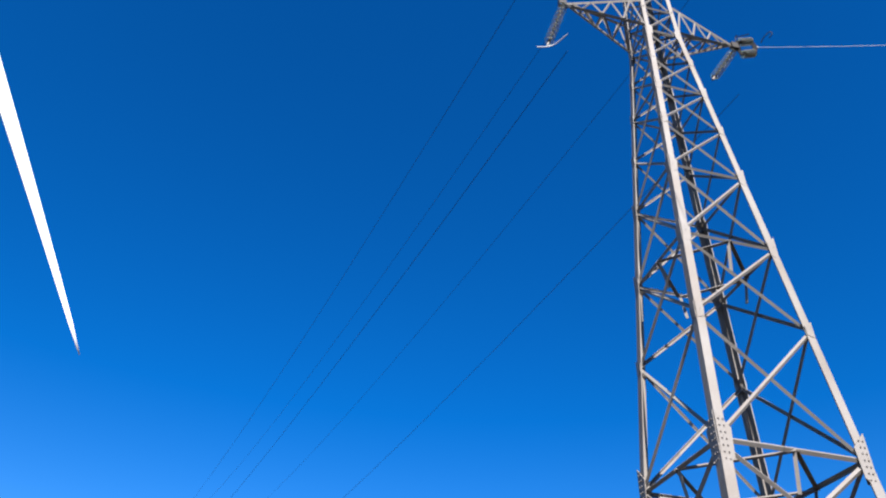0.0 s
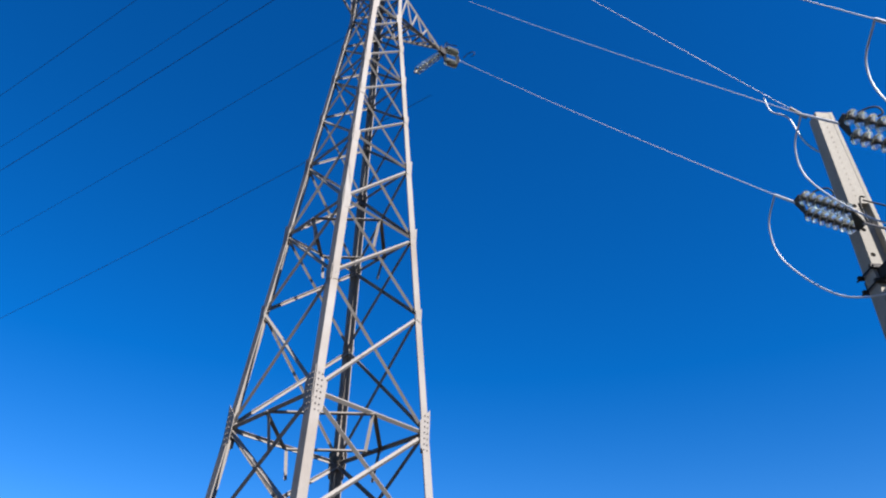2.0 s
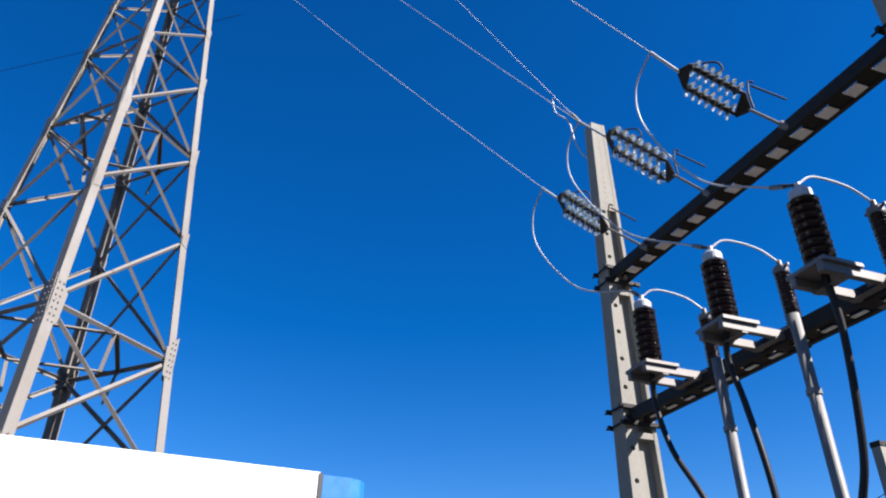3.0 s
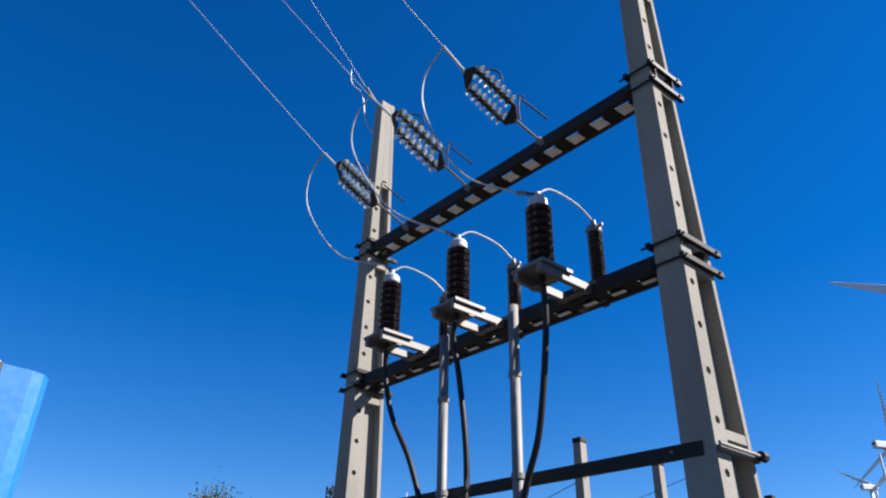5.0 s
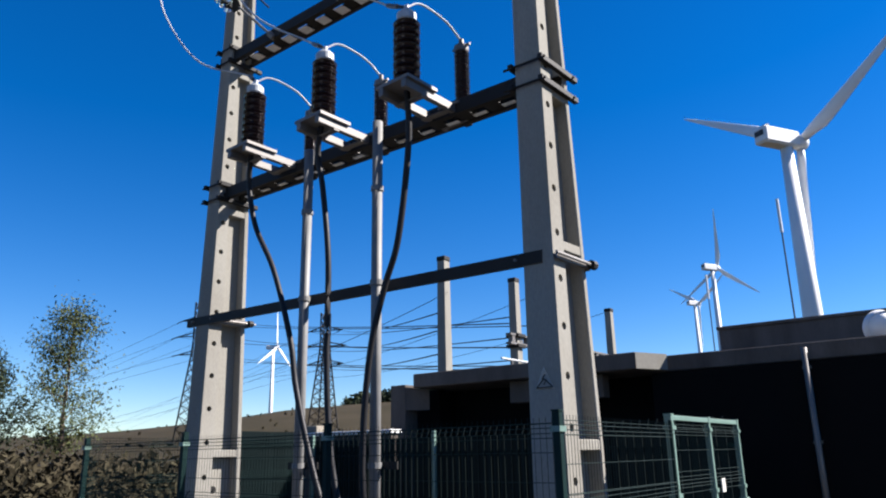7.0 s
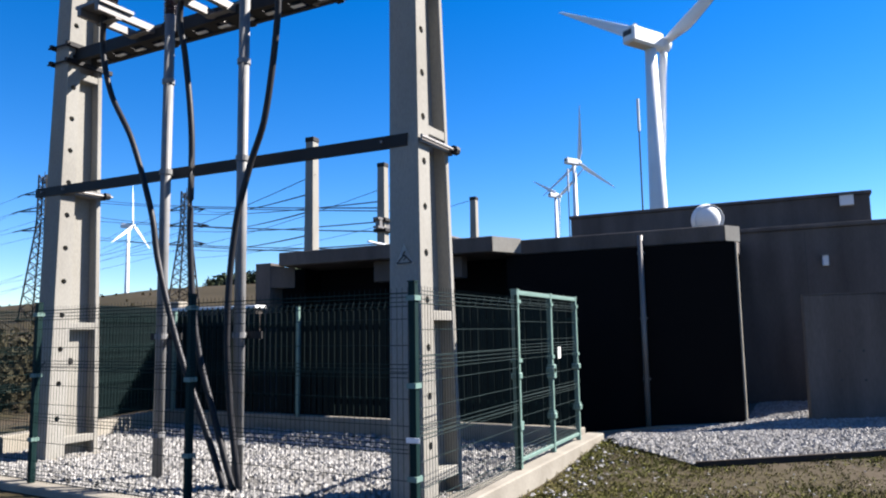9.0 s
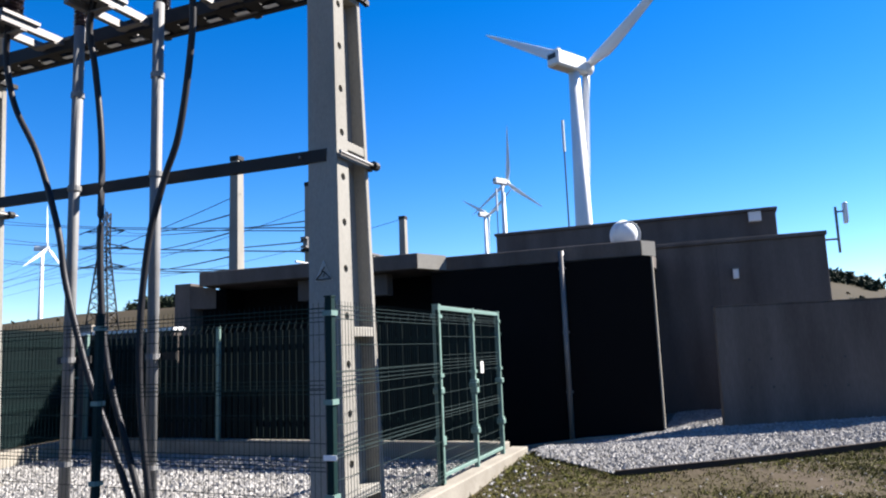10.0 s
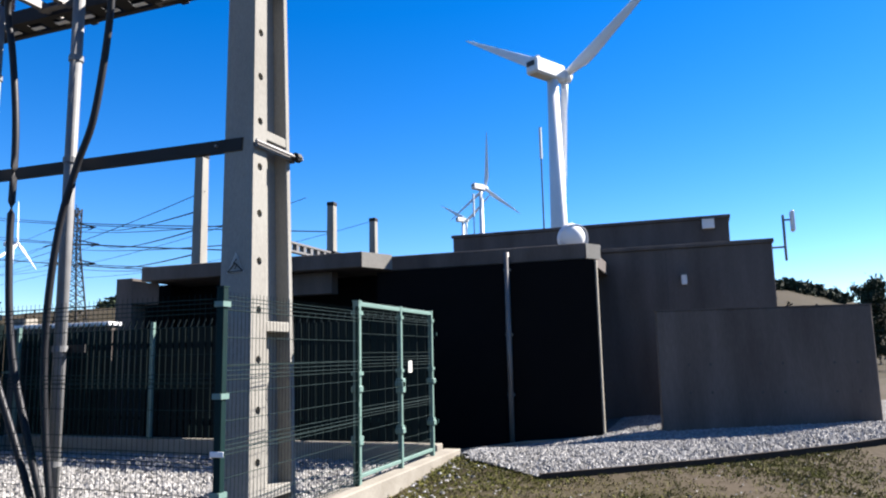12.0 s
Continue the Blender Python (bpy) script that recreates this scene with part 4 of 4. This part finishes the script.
for x, z, w2, h2, y in ((-0.04, 4.44, 0.28, 0.24, 17.9), (-0.62, 2.86, 0.11, 0.2, 14.9)):
    l = thing("wall_lamp", "small white bulkhead lamp on the concrete wall", "lamp", group="wall lamps")
    part("housing", box(x - w2 / 2, x + w2 / 2, y, y + 0.1, z - h2 / 2, z + h2 / 2, bevel=0.015), M_PANEL, l)
    part("visor", box(x - w2 / 2 - 0.01, x + w2 / 2 + 0.01, y - 0.03, y + 0.1, z + h2 / 2, z + h2 / 2 + 0.02), M_STEEL, l)
dish = thing("satellite_dish", "white round satellite dish on a short arm at the roof edge", "antenna", pose(-2.52, 12.95, 3.56))
prof = [(0.0001, 0.0)] + [(0.038 * k, 0.12 * (0.038 * k / 0.24) ** 2) for k in range(1, 8)] + [(0.275, 0.155)]
bm = lathe(prof + [(0.275, 0.17)] + [(r, z + 0.02) for r, z in prof[:-1][::-1]], sides=28, m=pose(0, 0.1, 0.0, 105, 0, 35))
part("reflector", bm, M_PANEL, dish, smooth=True)
part("radome", lathe([(0.272 * math.cos(k * 0.19), 0.02 + 0.24 * math.sin(k * 0.19)) for k in range(9)], sides=24, m=pose(0, 0.06, 0.0, 105, 0, 35)), M_PANEL, dish, "white domed cover", smooth=True)
part("arm", tube([(0.05, 0, -0.28), (0.55, -0.1, -0.22)], 0.02), M_STEEL, dish)
part("mount", tube([(0.08, 0.05, -0.3), (0.08, 0.05, -0.05)], 0.03), M_STEEL, dish)
ant = thing("panel_antenna", "small panel antenna on a bracket pole at the building corner", "antenna", pose(1.06, 15.2, 0))
part("pole", tube([(0.22, 0, 3.15), (0.22, 0, 4.05)], 0.025), M_STEEL, ant)
part("bracket", tube([(-0.05, 0, 3.42), (0.22, 0, 3.42)], 0.02), M_STEEL, ant)
part("panel", box(0.35, 0.42, -0.1, 0.12, 3.72, 4.12, bevel=0.015), M_PANEL, ant)
part("spreader", tube([(0.22, 0, 3.95), (0.36, 0, 3.95)], 0.018), M_STEEL, ant)

# ---- wind turbines ----
AXIS = 60.0        # the rotors face this way, in degrees from +x


def blade_mesh(R, k, slim=1.0):
    """A tapered, twisted blade along local z, slightly bent."""
    bm = bmesh.new()
    rings = []
    for i in range(15):
        f = i / 14
        r = 0.03 * R + 0.97 * R * f
        root = step(0.0, 0.18, f)
        chord = slim * (0.05 * R) * ((1 - root) * 0.9 + root * (1.7 * (1 - f) ** 0.9 + 0.22)) * (1 if f < 0.96 else 0.45)
        thick = chord * ((1 - root) * 0.9 + root * 0.16)
        tw = radians(14 * (1 - f) ** 2 + 6)
        ring = []
        for j in range(12):
            a = 6.28319 * j / 12
            cx, cy = chord * (0.5 * math.cos(a) - 0.2 * root), thick * 0.5 * math.sin(a) * (1 - 0.45 * root * math.cos(a + 3.1416))
            ring.append(bm.verts.new((cx * math.cos(tw) - cy * math.sin(tw), cx * math.sin(tw) + cy * math.cos(tw) - 0.025 * R * f * f * k, r)))
        rings.append(ring)
    for a, b in zip(rings, rings[1:]):
        for j in range(12):
            bm.faces.new((a[j], a[(j + 1) % 12], b[(j + 1) % 12], b[j]))
    bm.faces.new(rings[-1])
    bm.faces.new(rings[0][::-1])
    return bm


def turbine(hub, R, foot, phase, label, axis=AXIS, slim=1.0):
    """hub: the rotor's centre; the tower stands behind it along the axis. phase: one blade's angle, from the horizontal."""
    h = Vector(hub)
    ax = Vector((math.cos(radians(axis)), math.sin(radians(axis)), 0))
    base = h - ax * 0.11 * R
    ob = thing("wind_turbine", label, "wind turbine", pose(base.x, base.y, 0, 0, 0, axis), "wind turbines")
    off = 0.11 * R
    part("tower", lathe([(0.055 * R, foot), (0.05 * R, foot + 0.4 * (h.z - foot)), (0.032 * R, h.z - 0.045 * R)], sides=28), M_WHITE, ob, smooth=True)
    nac = box(-0.19 * R, 0.075 * R, -0.045 * R, 0.045 * R, h.z - 0.048 * R, h.z + 0.05 * R, bevel=0.012 * R)
    nb = part("nacelle", nac, M_WHITE, ob)
    part("vent", box(-0.193 * R, -0.188 * R, -0.03 * R, 0.03 * R, h.z - 0.005 * R, h.z + 0.025 * R), M_INK, nb, "dark rear vent")
    part("vane", box(-0.16 * R, -0.14 * R, -0.03 * R, 0.03 * R, h.z + 0.05 * R, h.z + 0.062 * R), M_STEEL, nb)
    part("hub", lathe([(0.042 * R, -0.04 * R), (0.046 * R, 0.0), (0.04 * R, 0.03 * R), (0.02 * R, 0.052 * R), (0.002 * R, 0.058 * R)], sides=20, m=pose(off, 0, h.z, 0, 90, 0)), M_WHITE, ob, smooth=True)
    for k in range(3):
        # blade angle in the rotor's plane, seen along the axis from behind: 0 to the right, 90 up
        m = pose(off, 0, h.z) @ Matrix.Rotation(radians(phase + 120 * k) - radians(90), 4, (-1, 0, 0)).inverted() @ pose(0, 0, 0, 0, 0, 90)
        part("blade", blade_mesh(R, -1, slim), M_WHITE, ob, at=m, smooth=True)
    return ob


turbine((-26.1, 160.4, 64.7), 38, 0, 152, "large white three-bladed wind turbine on a tubular tower behind the building")
turbine((-133.1, 468.3, 114.4), 40, 0, 95, "white wind turbine far behind the building")
turbine((-194.3, 618.1, 122.2), 40, 0, 150, "small distant white wind turbine")
turbine((-577, 480, 109), 40, 0, 91, "distant white wind turbine on the brown hill", axis=20)
# the near turbine, of which only a blade reaches into view
turbine((-9.4, -68.0, 71.4), 46, 0, 306, "near white wind turbine with a long slender blade", axis=70, slim=0.48)


def met_mast(x, y, z, label):
    ob = thing("met_mast", label, "mast", pose(x, y, 0), "masts")
    part("pole", tube([(0, 0, 0), (0, 0, z)], 0.2, sides=8, r1=0.13), M_BEAM, ob)
    part("tip", tube([(0, 0, z * 0.86), (0, 0, z)], 0.3, sides=8), M_WHITE, ob, "white top section")
    return ob


def polar(az, el, d):
    return -1.1 + d * math.cos(radians(az)), -0.4 + d * math.sin(radians(az)), 1.7 + d * math.tan(radians(el))


met_mast(*polar(100.95, 17.5, 150), "slender met mast with a white tip")
met_mast(*polar(106.6, 12.62, 210), "slender met mast with a white tip")

# ---- substation beyond: posts, beams, far lattice tower, lines ----
for k, (x, y, z) in enumerate(((-22.9, 28.5, 11.3), (-22.7, 35.0, 11.3), (-22.6, 41.3, 11.3), (-22.5, 47.5, 11.3))):
    ob = thing("substation_post", "concrete busbar post with a pale sunlit side", "post", pose(x, y, 0), "substation posts")
    part("shaft", prism([(-0.3, -0.3), (0.3, -0.3), (0.3, 0.3), (-0.3, 0.3)], -0.2, z, top=0.75), M_POST, ob)
    part("head", box(-0.26, 0.26, -0.26, 0.26, z, z + 0.25, bevel=0.03), M_BEAM, ob)
    if k:
        for zz in (7.55, 8.15):
            part("band", box(-0.42, 0.42, -0.42, 0.42, zz - 0.1, zz + 0.1, bevel=0.02), M_BEAM, ob)
rig = thing("busbar_beam", "pale slotted busbar beam between substation posts", "beam")
for z in (7.6, 8.1):
    part("chord", box(-22.75, -22.4, 34, 49, z, z + 0.12), M_STEEL, rig)
for i in range(18):
    y = 34.2 + i * 0.82
    part("lacing", box(-22.72, -22.43, y, y + 0.3, 7.7, 8.1), M_STEEL, rig)
sw = thing("disconnector", "row of small busbar insulators below the beam", "insulator")
for i in range(8):
    y = 33 + i * 1.7
    part("post_insulator", tube([(-21.8, y, 5.6), (-21.8, y, 6.5)], 0.09, sides=8), M_STEEL, sw)
part("busbar", tube([(-21.8, 32, 6.55), (-21.8, 47, 6.55)], 0.06, sides=8), M_ALU, sw)

def far_pylon(az, el, d, turn, ends):
    """A slim lattice pylon with three pairs of arms and its conductors to the substation and away."""
    ft = polar(az, el, d)
    ob = thing("lattice_tower", "distant grey lattice pylon with several arms", "pylon", pose(ft[0], ft[1], 0, 0, 0, turn), "far pylons")
    top = ft[2]

    def fh(z):
        return 3.5 - 2.6 * min(1, z / 28) if z < 28 else 0.9
    zs = [5 + (top - 6) * (i / 14) ** 0.85 for i in range(15)]
    for sx in (1, -1):
        for sy in (1, -1):
            part("leg", tube([(sx * fh(z), sy * fh(z), z) for z in [-1] + zs], 0.2, sides=4), M_BEAM, ob)
    for a, b in zip(zs, zs[1:]):
        for s in (1, -1):
            for p, q in (((-fh(a), s * fh(a), a), (fh(b), s * fh(b), b)), ((fh(a), s * fh(a), a), (-fh(b), s * fh(b), b)), ((s * fh(a), -fh(a), a), (s * fh(b), fh(b), b)), ((s * fh(a), fh(a), a), (s * fh(b), -fh(b), b))):
                part("brace", tube([p, q], 0.1, sides=4), M_BEAM, ob)
    part("peak", tube([(0, 0, top - 3), (0, 0, top)], 0.2, sides=4, r1=0.08), M_BEAM, ob)
    rot = Matrix.Rotation(radians(turn), 3, 'Z')
    k = 0
    for z, r in ((top - 5.5, 4.6), (top - 9.5, 5.6), (top - 14, 5.0)):
        for s in (1, -1):
            for dz in (0, 1.1):
                part("arm", tube([(s * 0.5, 0, z + dz), (s * r, 0, z)], 0.14, sides=4), M_BEAM, ob)
            part("arm_tie", tube([(s * r * 0.55, 0, z), (s * r * 0.55, 0, z + 0.55)], 0.08, sides=4), M_BEAM, ob)
            tip = rot @ Vector((s * r, 0, z)) + Vector((ft[0], ft[1], 0))
            away = Vector(polar(az + 19 + 0.8 * k, 0.9 + 0.25 * k, 900))
            for far, drop in ((Vector(ends[k]), 0.9), (away, 9)):
                w = thing("conductor", "distant dark power line strung from the far pylon", "power line", group="far power lines")
                pts = sag(tip, far, drop, 18)
                part("wire", tube(pts, 0.04, sides=5), M_BEAM, w)
                d0 = (pts[1] - pts[0]).normalized()
                part("string", tube([tip, tip + d0 * 3.2], 0.13, sides=6), M_BEAM, w, "dark insulator string")
            k += 1


far_pylon(136.5, 11.1, 185, 20, [(-22.9, 28.5, 8.7), (-22.7, 35.0, 9.3), (-22.9, 28.5, 7.8), (-22.7, 35.0, 8.1), (-22.9, 28.5, 6.6), (-22.7, 35.0, 6.8)])
far_pylon(146.0, 11.6, 190, 28, [(-22.7, 35.0, 8.9), (-22.6, 41.3, 9.6), (-22.7, 35.0, 7.5), (-22.6, 41.3, 8.2), (-22.7, 35.0, 6.2), (-22.6, 41.3, 7.0)])
for y0, z0, z1 in ((47, 11.2, 12), (38, 11.2, 11.5), (28.4, 9.6, 9.9)):
    w = thing("conductor", "thin dark line between substation posts", "power line", group="far power lines")
    part("wire", tube(sag((-22.6, y0, z0), (-75, y0 + 22, z1), 1.0, 14), 0.02, sides=5), M_BEAM, w)


# ---- trees and shrubs ----
def leaf_cloud(rnd, centre, spread, count, size, vs, fs):
    for _ in range(count):
        c = Vector(centre) + Vector((rnd.gauss(0, spread), rnd.gauss(0, spread), rnd.gauss(0, spread * 0.8)))
        u = Vector((rnd.gauss(0, 1), rnd.gauss(0, 1), rnd.gauss(0, 1))).normalized()
        v = u.cross(Vector((rnd.gauss(0, 1), rnd.gauss(0, 1), rnd.gauss(0, 1)))).normalized()
        s = size * rnd.uniform(0.5, 1.4)
        k = len(vs)
        vs += [tuple(c - u * s), tuple(c + v * s * 0.4), tuple(c + u * s), tuple(c - v * s * 0.4)]
        fs.append((k, k + 1, k + 2, k + 3))


def tree(x, y, h, seed, mat, label, slim=0.28, count=60, size=0.11, bare=0.25):
    rnd = random.Random(seed)
    z0 = height(x, y) - 0.1
    ob = thing("tree", label, "tree", pose(x, y, z0))
    wob = [Vector((0.05 * h * 0.3 * noise.noise(Vector((seed, i * 0.7, 0))), 0.05 * h * 0.3 * noise.noise(Vector((seed, i * 0.7, 9))), h * i / 10)) for i in range(11)]
    part("trunk", tube(wob, 0.025 * h * 0.7, sides=8, r1=0.02), M_BARK, ob)
    vs, fs = [], []
    limbs = bmesh.new()
    n = int(26 * h / 6)
    for i in range(n):
        f = bare + (1 - bare) * (i + rnd.random()) / n
        p = wob[min(10, int(f * 10))].copy()
        p.z = f * h
        a = rnd.uniform(0, 6.28)
        reach = slim * h * (0.35 + 0.65 * math.sin(math.pi * min(1, (f - bare) / (1 - bare) * 0.85 + 0.15))) * rnd.uniform(0.45, 1.1)
        q = p + Vector((math.cos(a) * reach, math.sin(a) * reach, reach * rnd.uniform(0.3, 0.9)))
        mid = p.lerp(q, 0.5) + Vector((0, 0, -0.05 * reach))
        tube([p, mid, q], 0.012 * h * 0.4 * (1.2 - f), limbs, 5, 0.006)
        for k in range(4):
            g = 0.4 + 0.2 * k
            leaf_cloud(rnd, p.lerp(q, g) + Vector((0, 0, rnd.uniform(-0.1, 0.15))), 0.06 * h * rnd.uniform(0.5, 1.0), int(count * rnd.uniform(0.3, 1.0)), size, vs, fs)
    part("limbs", limbs, M_BARK, ob)
    me = bpy.data.meshes.new("crown")
    me.from_pydata(vs, [], fs)
    me.materials.append(mat)
    cr = new("crown", me)
    cr.parent = ob
    return ob


x, y, _ = polar(154.3, 0, 27)
tree(x, y, 6.9, 11, M_LEAF, "slender olive-leaved tree with an open crown beside the compound", 0.19, 130, 0.055, 0.3)
x, y, _ = polar(158.6, 0, 24)
tree(x, y, 4.6, 12, M_DARKLEAF, "bushy dark tree beyond the fence", 0.34, 170, 0.055, 0.12)
x, y, _ = polar(163, 0, 22)
tree(x, y, 4.4, 13, M_DARKLEAF, "bushy dark tree beyond the fence", 0.34, 170, 0.055, 0.12)
x, y, _ = polar(78.2, 0, 90)
tree(x, y, 8.2, 14, M_DARKLEAF, "dark evergreen tree behind the concrete wall", 0.3, 60, 0.25, 0.1)
x, y, _ = polar(76.6, 0, 80)
tree(x, y, 7.0, 15, M_SHRUB, "bare winter tree behind the concrete wall", 0.35, 14, 0.12, 0.15)
x, y, _ = polar(81.5, 0, 120)
tree(x, y, 5.0, 16, M_DARKLEAF, "dark evergreen tree behind the concrete wall", 0.4, 60, 0.25, 0.05)


def thicket(name, mat, seed, area, count, h, size, label, dens=26):
    rnd = random.Random(seed)
    vs, fs = [], []
    for _ in range(count):
        az, d = rnd.uniform(area[0], area[1]), rnd.uniform(area[2], area[3])
        x, y, _z = polar(az, 0, d)
        z = height(x, y)
        hh = h * rnd.uniform(0.5, 1.2)
        for k in range(4):
            leaf_cloud(rnd, (x + rnd.gauss(0, hh * .25), y + rnd.gauss(0, hh * .25), z + hh * (0.15 + 0.22 * k)), hh * 0.2 * (1.2 - 0.2 * k), dens, size, vs, fs)
    me = bpy.data.meshes.new(name)
    me.from_pydata(vs, [], fs)
    me.materials.append(mat)
    return tagged(new(name, me), label, "bushes", kind="stuff")


thicket("shrubs", M_SHRUB, 21, (145, 175, 19, 34), 520, 1.9, 0.11, "brown leafless winter shrubs on the slope")
thicket("hill_scrub", M_SHRUB, 22, (70, 160, 150, 420), 130, 0.9, 0.4, "low dry scrub dotted over the hillside", 8)
thicket("far_woods", M_DARKLEAF, 23, (118, 134.5, 360, 430), 420, 6, 1.3, "dark pine wood along the ridge", 16)
thicket("far_woods", M_DARKLEAF, 24, (80, 92, 345, 425), 320, 4.2, 1.2, "dark pine wood along the ridge", 16)
